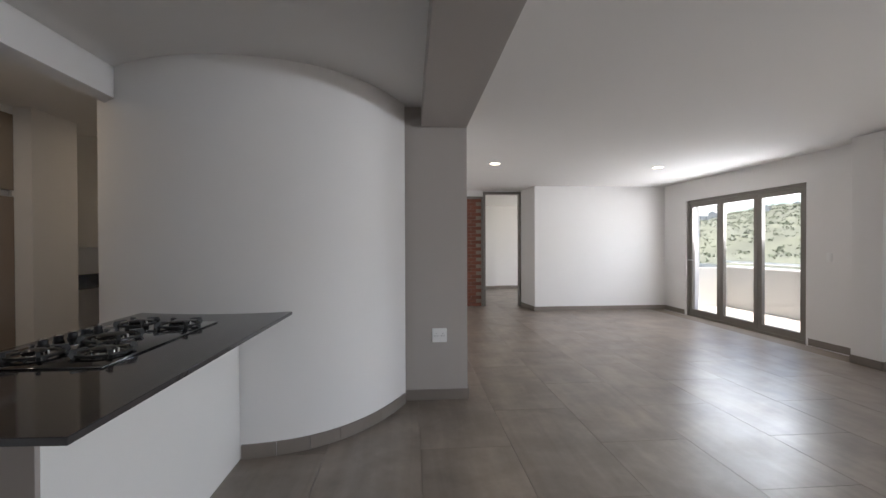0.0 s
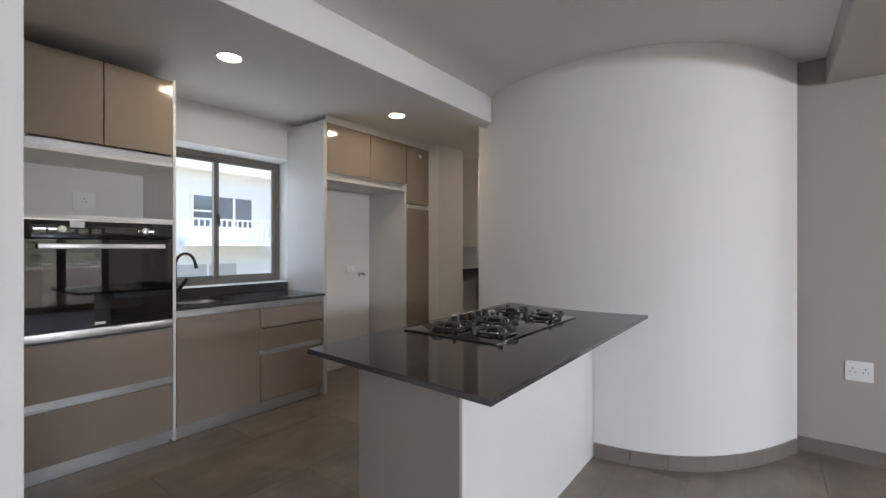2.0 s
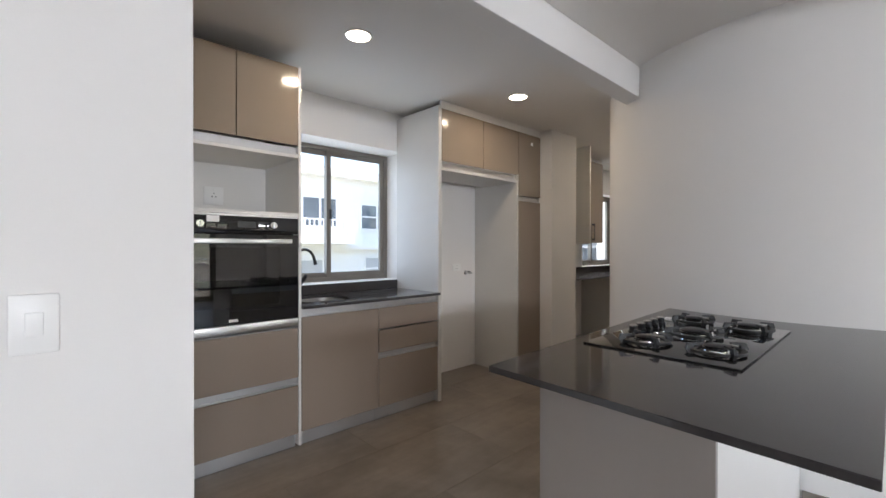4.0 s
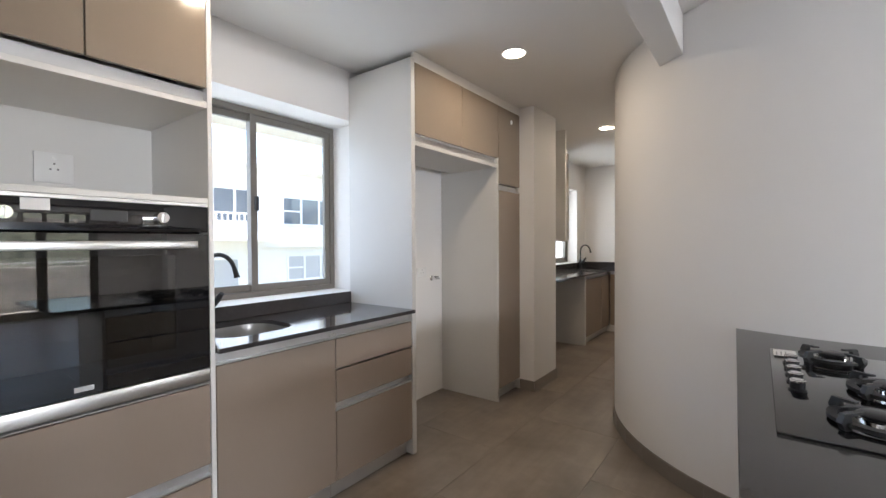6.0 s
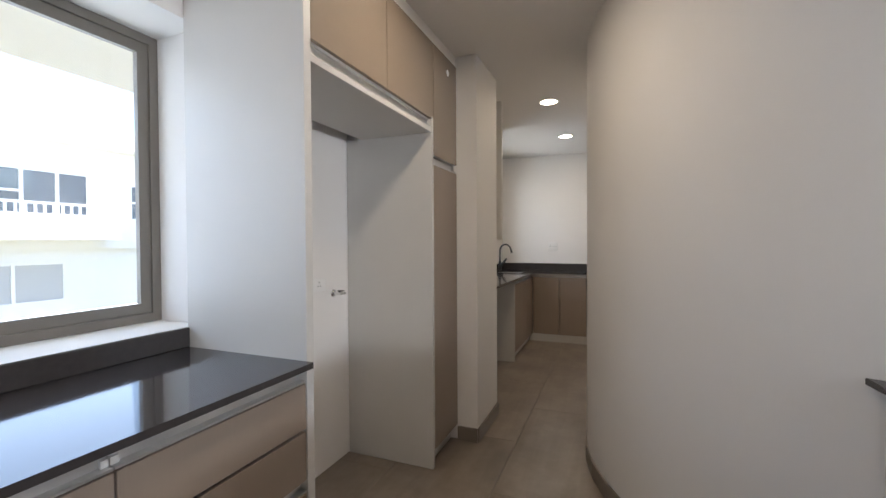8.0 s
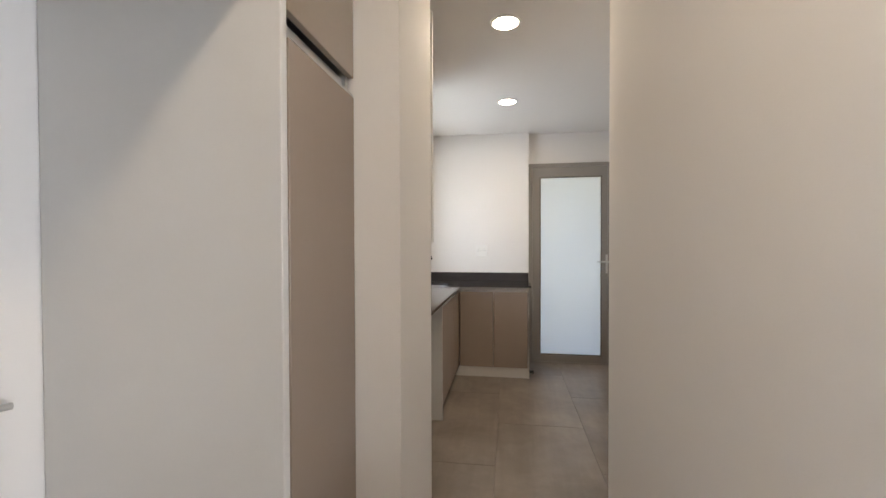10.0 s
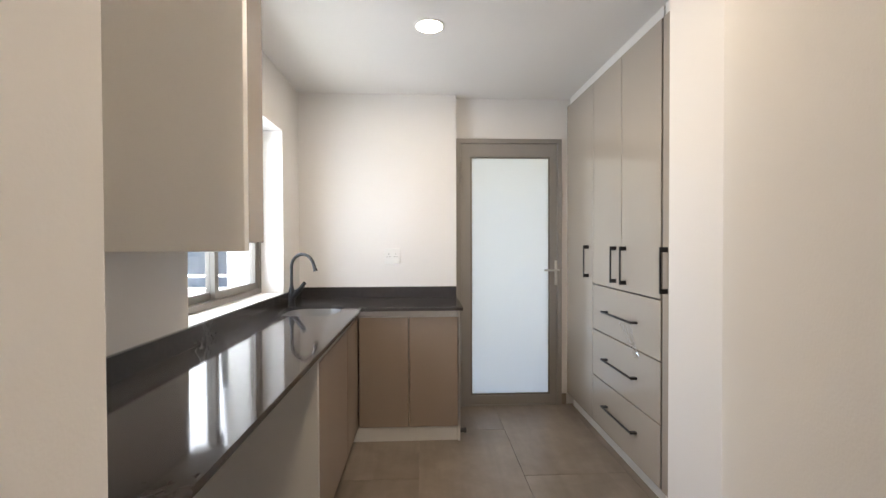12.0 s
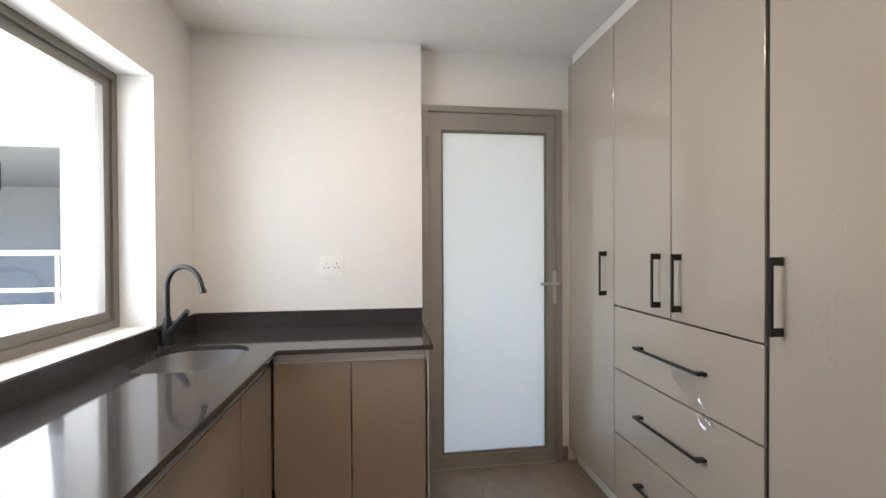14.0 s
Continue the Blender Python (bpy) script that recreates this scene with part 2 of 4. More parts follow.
def slab_with_hole(outline, hole, z0, z1):
    """A flat slab with an opening; the rim between the outlines is filled with triangles."""
    bm = bmesh.new()
    for z in (z0, z1):
        edges = []
        for loop in (outline, hole):
            vs = [bm.verts.new((x, y, z)) for x, y in loop]
            edges += [bm.edges.new((vs[i], vs[(i + 1) % len(vs)])) for i in range(len(vs))]
        bmesh.ops.triangle_fill(bm, use_beauty=True, edges=edges)
    bm.verts.ensure_lookup_table()
    n, m = len(outline), len(hole)
    for start, k in ((0, n), (n, m)):
        for i in range(k):
            j = (i + 1) % k
            bm.faces.new([bm.verts[q] for q in (start + i, start + j, start + j + n + m, start + i + n + m)])
    return bm


def ring(x0, x1, y0, y1, z0, z1, l, r, lo, hi):
    """A rectangular frame facing x, with bars of these widths."""
    bm = slab_with_hole([(y0, z0), (y1, z0), (y1, z1), (y0, z1)], [(y0 + l, z0 + lo), (y1 - r, z0 + lo), (y1 - r, z1 - hi), (y0 + l, z1 - hi)], x0, x1)
    for v in bm.verts:
        v.co = (v.co.z, v.co.x, v.co.y)
    return bm


def as_mesh(name, bm, material, smooth=None):
    bmesh.ops.recalc_face_normals(bm, faces=bm.faces[:])
    if smooth:
        for e in bm.edges:
            e.smooth = len(e.link_faces) == 2 and e.calc_face_angle(0) < radians(smooth)
        for f in bm.faces:
            f.smooth = True
    me = bpy.data.meshes.new(name)
    bm.to_mesh(me)
    bm.free()
    me.materials.append(material)
    return me


def root_place(ob):
    while ob.parent:
        ob = ob.parent
    return ob.location.copy()


def part(name, bm, material, parent, label="", smooth=35):
    bmesh.ops.translate(bm, verts=bm.verts[:], vec=-root_place(parent))
    ob = new(name, as_mesh(name, bm, material, smooth))
    ob.parent = parent
    return tagged(ob, label) if label else ob


def thing(name, at, label, category, group=""):
    ob = new(name)
    ob.location, ob.empty_display_size = at, 0.1
    return tagged(ob, label, category, group)


def solid(name, bm, material, label, category, kind="structure", smooth=None):
    return tagged(new(name, as_mesh(name, bm, material, smooth)), label, category, kind=kind)


# ---- large structure ----
CX, CY, CR = -0.551, 4.418, 1.357


def curve_r(deg):
    """Radius of the curved wall: round, drawn in a little towards the column."""
    k = min(1, max(0, (deg + 75) / 50))
    return CR - 0.14 * k * k * (3 - 2 * k)


def arc(d0, d1, n, off=0.0):
    return [(CX + (curve_r(d) + off) * math.cos(radians(d)), CY + (curve_r(d) + off) * math.sin(radians(d))) for d in np.linspace(d0, d1, n)]


D0, D1 = -24.0, -229.0
solid("wall_curved", prism(arc(D0, D1, 90) + arc(D1, D0, 90, -0.12), 0, CEIL), WHITE, "white painted curved wall between kitchen and living room", "wall", smooth=30)
ex, ey = arc(D1, D1, 2)[0]
solid("wall_passage", boxes((ex - 0.0, ex + 0.11, ey - 0.02, 5.77, 0, CEIL), (ex + 0.11, -0.4, 5.66, 5.77, 0, CEIL)), WHITE, "white painted passage wall beside tall cupboards", "wall")
solid("column", block(0.50, 1.09, 3.975, 4.4, 0, CEIL, 0.004), GREIGE, "greige painted square column with a wall socket", "column")
solid("beam_1", block(0.70, 1.088, -2.2, 3.973, 2.32, CEIL - 0.001, 0.004), GREIGE, "greige painted ceiling beam over the living room edge", "beam")
solid("beam_2", block(-1.45, -1.32, -2.2, 3.40, 2.285, CEIL - 0.001, 0.004), WHITE, "white painted ceiling beam between kitchen and dining area", "beam")
solid("wall_nib", block(-1.452, -1.318, -2.2, 0.64, 0, 2.283, 0.004), WHITE, "white painted wall end with a light switch", "wall")
solid("wall_kitchen_side", block(-3.27, -1.455, -0.1, 0.04, 0, CEIL), WHITE, "white painted side wall of the kitchen", "wall")
WX0, WX1 = -3.65, -3.27
solid("wall_west", boxes((WX0, WX1, -2.4, 1.555, -0.3, 2.7), (WX0, WX1, 1.555, 2.805, -0.3, 0.955), (WX0, WX1, 1.555, 2.805, 2.15, 2.7),
                         (WX0, WX1, 2.805, 6.10, -0.3, 2.7), (WX0, WX1, 6.10, 7.285, -0.3, 0.97), (WX0, WX1, 6.10, 7.285, 2.10, 2.7), (WX0, WX1, 7.285, 8.0, -0.3, 2.7)),
      WHITE, "white painted outer wall with two deep window openings", "wall")
solid("wall_pier", block(-3.268, -2.566, 4.19, 4.68, 0, CEIL, 0.003), WHITE, "white painted wall pier at the scullery entrance", "wall")
solid("wall_north", boxes((-3.27, -2.045, 7.66, 8.0, -0.3, 2.7), (-2.045, -1.18, 7.74, 8.0, 2.165, 2.7), (-1.18, -0.4, 7.74, 8.0, -0.3, 2.7), (-2.045, -1.18, 7.74, 8.0, -0.3, -0.012)), WHITE, "white painted end wall with a door opening", "wall")
solid("wall_cupboard_back", block(-0.5, -0.4, 5.77, 7.74, 0, CEIL), WHITE, "white painted wall behind tall cupboards", "wall")
solid("wall_living_west", block(0.95, 1.07, 4.4, 9.75, 0, CEIL), WHITE, "white painted living room wall", "wall")
solid("wall_living_north", block(3.07, 6.1, 8.634, 8.80, 0, CEIL), WHITE, "plain white painted living room wall", "wall")
HX0, HX1, HY = 2.215, 2.955, 9.40
solid("wall_hall", boxes((HX1 + 0.05, 3.2, HY, HY + 0.12, 0, CEIL), (1.07, HX0 - 0.05, HY, HY + 0.12, 2.36, CEIL), (HX0 - 0.05, HX1 + 0.05, HY, HY + 0.12, 2.46, CEIL),
                         (1.07, 1.3, HY, HY + 0.12, 0, 2.36)), WHITE, "white painted hall wall with a doorway", "wall")
vs = [(3.07, 8.64), (3.20, 8.80), (3.10, HY), (2.985, HY)]
solid("wall_hall_side", prism(vs, 0, CEIL), WHITE, "white painted slanting hall wall", "wall")
EX0, EX1 = 5.77, 6.02
SD = [(5.535, 7.97), (-2.0, 3.32)]
solid("wall_east", boxes((EX0, EX1, -2.4, SD[1][0], -0.3, 2.7), (EX0, EX1, *SD[1], 2.13, 2.7), (EX0, EX1, SD[1][1], SD[0][0], -0.3, 2.7), (EX0, EX1, *SD[0], 2.13, 2.7),
                         (EX0, EX1, SD[0][1], 8.634, -0.3, 2.7)), WHITE, "white painted outer wall with wide glazed door openings", "wall")
solid("wall_pilaster", block(5.49, 5.768, 4.40, 4.72, 0, CEIL, 0.004), WHITE, "white painted pilaster between glazed doors", "wall")
solid("wall_south", block(-3.65, 6.02, -2.4, -2.2, -0.3, 2.7), WHITE, "plain white painted back wall", "wall")
# bedroom beyond the hall doorway, with an unseen window opening added for light
solid("wall_bedroom", boxes((1.3, 6.0, 13.05, 13.2, 0, CEIL), (1.3, 3.13, 12.9, 13.05, 0, CEIL), (5.9, 6.0, 9.52, 9.8, 0, CEIL), (5.9, 6.0, 12.8, 13.2, 0, CEIL), (5.9, 6.0, 9.8, 12.8, 0, 0.1),
                            (5.9, 6.0, 9.8, 12.8, 2.35, CEIL), (1.2, 1.3, 9.52, 13.2, 0, CEIL), (3.2, 6.0, 9.40, 9.52, 0, CEIL)), WHITE, "white painted bedroom walls beyond the doorway", "wall")
solid("ceiling", boxes((-3.27, 6.02, -2.2, 8.8, CEIL, CEIL + 0.2), (1.0, 6.1, 8.8, 13.75, CEIL, CEIL + 0.2)), CEILW, "smooth white painted ceiling", "ceiling")
solid("roof_slab", boxes((-4.75, 6.02, -2.6, 8.05, 2.7, 2.95), (6.02, 6.75, 4.6, 9.2, 2.55, 2.8), (1.0, 6.3, 8.05, 14, 2.7, 2.95), (-5.2, -3.65, -2.6, 8.05, 2.46, 2.7)), EXTW, "white rendered roof slab with a deep overhang", "roof")
floor = solid("floor", boxes((-3.65, 6.02, -2.4, 8.8, -0.3, -0.012), (1.0, 6.1, 8.8, 13.75, -0.3, -0.012)), GROUT, "taupe porcelain floor tiles with thin grout joints", "floor")

# skirting of cut tiles
SKH = 0.088
sk = solid("baseboard", bmesh.new(), SKIRT, "taupe porcelain tile skirting along the walls", "baseboard")


def skirting(name, pts, side=0.011):
    """Tiles in a row along a line of plan points, on its left side."""
    for (xa, ya), (xb, yb) in zip(pts, pts[1:]):
        a, b = Vector((xa, ya, 0)), Vector((xb, yb, 0))
        length, d = (b - a).length, (b - a).normalized()
        nrm = Vector((-d.y, d.x, 0)) * side
        k = max(1, round(length / 0.6))
        for i in range(k):
            p, q = a + d * (length * i / k + 0.0004), a + d * (length * (i + 1) / k - 0.0004)
            part(name, prism([(p.x, p.y), (q.x, q.y), ((q + nrm).x, (q + nrm).y), ((p + nrm).x, (p + nrm).y)], 0, SKH), SKIRT, sk, smooth=None)


skirting("skirting_tile", arc(D0 - 1, -85.4, 8))
skirting("skirting_tile", arc(-110, D1 + 4, 14))
for line in ([(1.092, 4.4), (1.092, 3.973), (0.55, 3.973)], [(-2.565, 4.68), (-2.565, 4.189), (-2.70, 4.189)], [(5.768, 8.632), (3.072, 8.632), (2.99, HY)],
             [(5.768, 5.50), (5.768, 4.72), ], [(5.768, 8.63), (5.768, 8.0)][::-1], [(5.49, 4.72), (5.49, 4.399), (5.768, 4.399)][::-1], [(-1.317, -2.2), (-1.317, 0.641)], [(1.3, HY - 0.001), (1.1, HY - 0.001)],
             [(6.0, 13.048), (3.13, 13.048)], [(3.13, 12.898), (1.4, 12.898)], [(-1.14, 7.738), (-1.178, 7.738)]):
    skirting("skirting_tile", line, 0.011 if line[0][0] != -1.317 else -0.011)


# ---- windows and glazed doors ----
def sliding_window(name, x, y0, y1, z0, z1, mid, handle_z, label):
    """A two-leaf sliding window in a west wall; its inner leaf is the near one."""
    w = thing(name, (x, (y0 + y1) / 2, z0), label, "window")
    w["kind"] = "structure"
    f, d = 0.035, 0.035
    part("window_frame", ring(x - d, x + d, y0, y1, z0, z1, f, f, f, f), FRAME, w)
    for k, (a, b, dx) in enumerate(((y0 + f, mid + 0.022, -0.015), (mid - 0.022, y1 - f, 0.012))):
        t = 0.042
        za, zb = z0 + f, z1 - f
        s = part("sash", ring(x + dx - 0.012, x + dx + 0.012, a, b, za, zb, t, t, t, t), FRAME, w)
        p = part("pane", boxes((x + dx - 0.003, x + dx + 0.003, a + t - 0.004, b - t + 0.004, za + t - 0.004, zb - t + 0.004)), GLASS, s)
        p.visible_shadow = False
    part("latch", block(x + 0.026, x + 0.045, mid - 0.004, mid + 0.022, handle_z - 0.045, handle_z + 0.045, 0.004), DARKP, w, "black plastic latch")
    return w


sliding_window("window_1", -3.565, 1.555, 2.805, 0.972, 2.15, 2.19, 1.56, "grey aluminium sliding window above the kitchen sink")
sliding_window("window_2", -3.455, 6.10, 7.285, 0.987, 2.10, 6.68, 1.56, "grey aluminium sliding window above the scullery worktop")
solid("window_sill_1", block(-3.62, -3.268, 1.557, 2.803, 0.957, 0.9715, 0.003), WHITE, "white plastered inner window sill", "sill")
solid("window_sill_2", block(-3.62, -3.268, 6.102, 7.283, 0.972, 0.9865, 0.003), WHITE, "white plastered inner window sill", "sill")


def glazed_door(name, y0, y1, n, label):
    """Full-height aluminium folding doors in the east wall."""
    w = thing(name, (5.85, (y0 + y1) / 2, 0), label, "glazed door")
    w["kind"] = "structure"
    xa, xb, z1 = 5.80, 5.88, 2.13
    part("door_frame", ring(xa, xb, y0, y1, -0.01, z1, 0.05, 0.05, 0.04, 0.05), FRAME, w)
    step = (y1 - y0 - 0.1) / n
    for i in range(n):
        a, b, t = y0 + 0.05 + i * step + 0.003, y0 + 0.05 + (i + 1) * step - 0.003, 0.072
        leaf = part("door_leaf", ring(xa + 0.015, xb - 0.015, a, b, 0.031, z1 - 0.051, t, t, 0.088, 0.08), FRAME, w)
        p = part("pane", boxes((5.837, 5.843, a + t - 0.004, b - t + 0.004, 0.116, z1 - 0.126)), GLASS, leaf)
        p.visible_shadow = False
    part("door_handle", tube([(xa + 0.02, y1 - 0.09, 1.03), (xa - 0.045, y1 - 0.09, 1.03), (xa - 0.05, y1 - 0.22, 1.03)], 0.009), CHROME, w, "satin steel lever handle")


glazed_door("door_1", *SD[0], 3, "bronze-grey aluminium glazed folding door onto the balcony")
glazed_door("door_2", *SD[1], 7, "wide bronze-grey aluminium glazed folding door")


def frosted_door():
    w = thing("door_3", (-1.61, 7.75, 0), "grey-brown aluminium door with a frosted glass panel", "door")
    w["kind"] = "structure"
    x0, x1, zt, ya, yb = -2.043, -1.182, 2.163, 7.715, 7.79
    part("door_frame", boxes((x0, x0 + 0.04, ya, yb, 0, zt), (x1 - 0.035, x1, ya, yb, 0, zt), (x0 + 0.04, x1 - 0.035, ya, yb, zt - 0.035, zt)), FRAME_L, w)
    a, b, top = x0 + 0.043, x1 - 0.038, zt - 0.038
    ga, gb, g0, g1 = -1.925, -1.273, 0.085, 2.022
    leaf = part("door_leaf", boxes((a, ga, ya + 0.012, yb - 0.02, 0.012, top), (gb, b, ya + 0.012, yb - 0.02, 0.012, top), (ga, gb, ya + 0.012, yb - 0.02, 0.012, g0), (ga, gb, ya + 0.012, yb - 0.02, g1, top)), FRAME_L, w)
    part("bead", boxes((ga, ga + 0.012, ya + 0.02, yb - 0.03, g0, g1), (gb - 0.012, gb, ya + 0.02, yb - 0.03, g0, g1), (ga + 0.012, gb - 0.012, ya + 0.02, yb - 0.03, g0, g0 + 0.012), (ga + 0.012, gb - 0.012, ya + 0.02, yb - 0.03, g1 - 0.012, g1)), FRAME, leaf)
    part("pane", boxes((ga + 0.006, gb - 0.006, ya + 0.032, ya + 0.038, g0 + 0.006, g1 - 0.006)), FROST, leaf, "milky frosted glass pane")
    h = part("handle_plate", block(-1.238, -1.208, ya + 0.004, ya + 0.013, 0.98, 1.18, 0.003), STEEL, w, "satin steel handle plate")
    part("lever", tube([(-1.223, ya + 0.006, 1.105), (-1.223, ya - 0.045, 1.105), (-1.24, ya - 0.05, 1.105), (-1.335, ya - 0.048, 1.105)], 0.0085), STEEL, h)
    part("hinge", rod(rod(bmesh.new(), (x0 + 0.038, ya - 0.006, 1.80), (x0 + 0.038, ya - 0.006, 1.885), 0.009), (x0 + 0.038, ya - 0.006, 1.89), (x0 + 0.038, ya - 0.006, 1.975), 0.009), FRAME_L, w)
    part("threshold", block(x0 + 0.041, x1 - 0.036, ya, 7.83, -0.012, 0.0105, 0.002, 1), FRAME_L, w)
    part("hinge", rod(bmesh.new(), (x0 + 0.038, ya - 0.006, 0.2), (x0 + 0.038, ya - 0.006, 0.37), 0.009), FRAME_L, w)


frosted_door()
hd = thing("door_4", ((HX0 + HX1) / 2, HY, 0), "dark bronze aluminium door frame of the open hall doorway", "door frame")
hd["kind"] = "structure"
part("door_frame", boxes((HX0 - 0.05, HX0, HY - 0.02, HY + 0.14, 0, 2.46), (HX1, HX1 + 0.05, HY - 0.02, HY + 0.14, 0, 2.46), (HX0, HX1, HY - 0.02, HY + 0.14, 2.41, 2.46)), FRAME, hd)
# brick-clad recess beside the hall doorway
bw = solid("wall_brick", block(1.3, HX0 - 0.05, HY + 0.03, HY + 0.12, 0, 2.36), GROUT, "red-brown brick panel in a dark frame", "wall")
part("trim", boxes((HX0 - 0.08, HX0 - 0.052, HY - 0.01, HY + 0.03, 0, 2.36), (1.3, HX0 - 0.08, HY - 0.01, HY + 0.03, 2.31, 2.36)), FRAME, bw)


# ---- ceiling fittings ----
def downlight(x, y):
    d = thing("downlight", (x, y, CEIL), "round white recessed ceiling downlight, switched on", "downlight", "ceiling downlights")
    part("rim", lathe([(0.066, -0.001), (0.068, -0.006), (0.078, -0.007), (0.083, -0.003), (0.083, 0.002)], (x, y, CEIL), 40), PLAST, d)
    part("diffuser", lathe([(0.0655, -0.006), (0.0655, 0.002)], (x, y, CEIL), 40), LED, d, "glowing warm diffuser")


for lx, ly in LAMPS:
    downlight(lx, ly)


# ---- fittings on walls ----
def plate(name, m, w, h, label, category, holes=2, rocker=0):
    """A wall plate in its own xy plane (y up, z out), set by m."""
    p = tagged(new(name), label, category)
    p.matrix_world = m

    def sub(nm, bm, material, parent, lab=""):
        ob = new(nm, as_mesh(nm, bm, material, 40))
        ob.parent = parent
        if lab:
            ob["label"] = lab
        return ob

    base = sub("plate", block(-w / 2, w / 2, -h / 2, h / 2, 0, 0.009, 0.003), PLAST, p)
    for i in range(holes):
        cx = (i - (holes - 1) / 2) * w * 0.45
        for dx, dy in ((0, 0.016), (-0.011, -0.006), (0.011, -0.006)):
            sub("socket_hole", lathe([(0.0036, 0.0), (0.0036, 0.0016)], (cx + dx, dy, 0.0082), 12), DARKP, p)
        sub("switch_rocker", block(cx - 0.006, cx + 0.006, h * 0.26, h * 0.40, 0.0088, 0.012, 0.001), PLAST, p)
    for i in range(rocker):
        sub("switch_rocker", block(-0.014, 0.014, -0.024, 0.024, 0.0088, 0.0125, 0.002), PLAST, p)
    return p


SOUTH = Matrix(((1, 0, 0), (0, 0, -1), (0, 1, 0))).to_4x4()
EAST = Matrix(((0, 0, 1), (1, 0, 0), (0, 1, 0))).to_4x4()
WEST = Matrix(((0, 0, -1), (-1, 0, 0), (0, 1, 0))).to_4x4()
at = Matrix.Translation
plate("wall_socket", at((0.85, 3.974, 0.55)) @ SOUTH, 0.125, 0.12, "white plastic double wall socket on the column", "wall socket")
plate("wall_socket", at((-2.55, 7.659, 1.225)) @ SOUTH, 0.125, 0.12, "white plastic double wall socket above the worktop", "wall socket")
plate("wall_socket", at((-3.269, 3.50, 1.06)) @ EAST, 0.12, 0.075, "white plastic wall socket inside the fridge recess", "wall socket", 1)
plate("light_switch", at((-1.317, 0.355, 1.119)) @ EAST, 0.075, 0.12, "white plastic rocker light switch on the wall end", "light switch", 0, 1)
plate("light_switch", at((5.769, 5.22, 1.15)) @ WEST, 0.07, 0.11, "white plastic light switch by the glazed door", "light switch", 0, 1)

# ---- cabinets ----
FX = -2.70   # cabinet fronts in the kitchen
GAP = 0.0025


def front(name, parent, x, y0, y1, z0, z1, material, thick=0.018, label="", sign=1):
    """A board front facing +x (sign 1) or -x (sign -1)."""
    a, b = sorted((x, x - sign * thick))
    return part(name, block(a, b, y0 + GAP, y1 - GAP, z0 + GAP, z1 - GAP, 0.0015, 1), material, parent, label)


def groove(parent, x, y0, y1, z0, z1):
    """A recessed finger-pull channel of aluminium."""
    return part("finger_rail", boxes((x - 0.034, x - 0.030, y0, y1, z0, z1), (x - 0.034, x - 0.004, y0, y1, z0 - 0.002, z0 + 0.004)), ALU_P, parent, "aluminium finger-pull channel")


# tall unit left of the oven
t = thing("tall_cabinet", (-3.0, 0.40, 0), "tall taupe gloss cupboard with aluminium finger rail", "cabinet")
part("body", boxes((-3.265, FX - 0.02, 0.045, 0.063, 0.1, 2.40), (-3.265, FX - 0.02, 0.745, 0.763, 0.1, 2.40), (-3.265, -3.25, 0.063, 0.745, 0.1, 2.40)), CARC, t)
front("door", t, FX, 0.05, 0.763, 0.11, 1.84, TAUPE)
front("door", t, FX, 0.05, 0.763, 1.895, 2.40, TAUPE)
groove(t, FX, 0.05, 0.763, 1.85, 1.89)
part("plinth", boxes((-3.2, FX - 0.05, 0.05, 0.763, 0, 0.1)), ALU_P, t)

# oven tower
OY0, OY1 = 0.766, 1.55
ot = thing("oven_tower", (-3.0, 1.16, 0), "tall taupe cabinet housing a built-in oven and an open niche", "cabinet")
part("side_panel", block(-3.265, FX, OY0, OY0 + 0.018, 0.1, 2.405, 0.001, 1), CARC_W, ot)
part("side_panel", block(-3.265, FX + 0.002, OY1 - 0.018, OY1, 0.02, 2.405, 0.001, 1), CARC_W, ot)
part("back_panel", boxes((-3.265, -3.25, OY0 + 0.018, OY1 - 0.018, 0.1, 2.405)), CARC_W, ot)
part("shelf", block(-3.25, FX - 0.002, OY0 + 0.018, OY1 - 0.018, 1.463, 1.483, 0.001, 1), CARC_W, ot)
part("shelf", block(-3.25, FX - 0.002, OY0 + 0.018, OY1 - 0.018, 1.83, 1.85, 0.001, 1), CARC_W, ot)
part("shelf", block(-3.25, FX - 0.02, OY0 + 0.018, OY1 - 0.018, 0.745, 0.765, 0.001, 1), CARC, ot)
for a, b in ((OY0 + 0.018, 1.165), (1.165, OY1 - 0.016)):
    front("door", ot, FX, a, b, 1.905, 2.40, TAUPE)
groove(ot, FX, OY0 + 0.018, OY1 - 0.018, 1.853, 1.90)
front("drawer_front", ot, FX, OY0 + 0.016, OY1 - 0.018, 0.45, 0.765, TAUPE_M)
groove(ot, FX, OY0 + 0.018, OY1 - 0.018, 0.405, 0.448)
front("drawer_front", ot, FX, OY0 + 0.016, OY1 - 0.018, 0.095, 0.402, TAUPE_M)
part("plinth", block(-3.2, FX - 0.05, OY0, OY1 - 0.018, 0, 0.095, 0.002, 1), ALU_P, ot, "aluminium plinth")
plate("wall_socket", at((-3.248, 1.19, 1.613)) @ EAST, 0.12, 0.12, "white plastic wall socket inside the oven niche", "wall socket", 1)

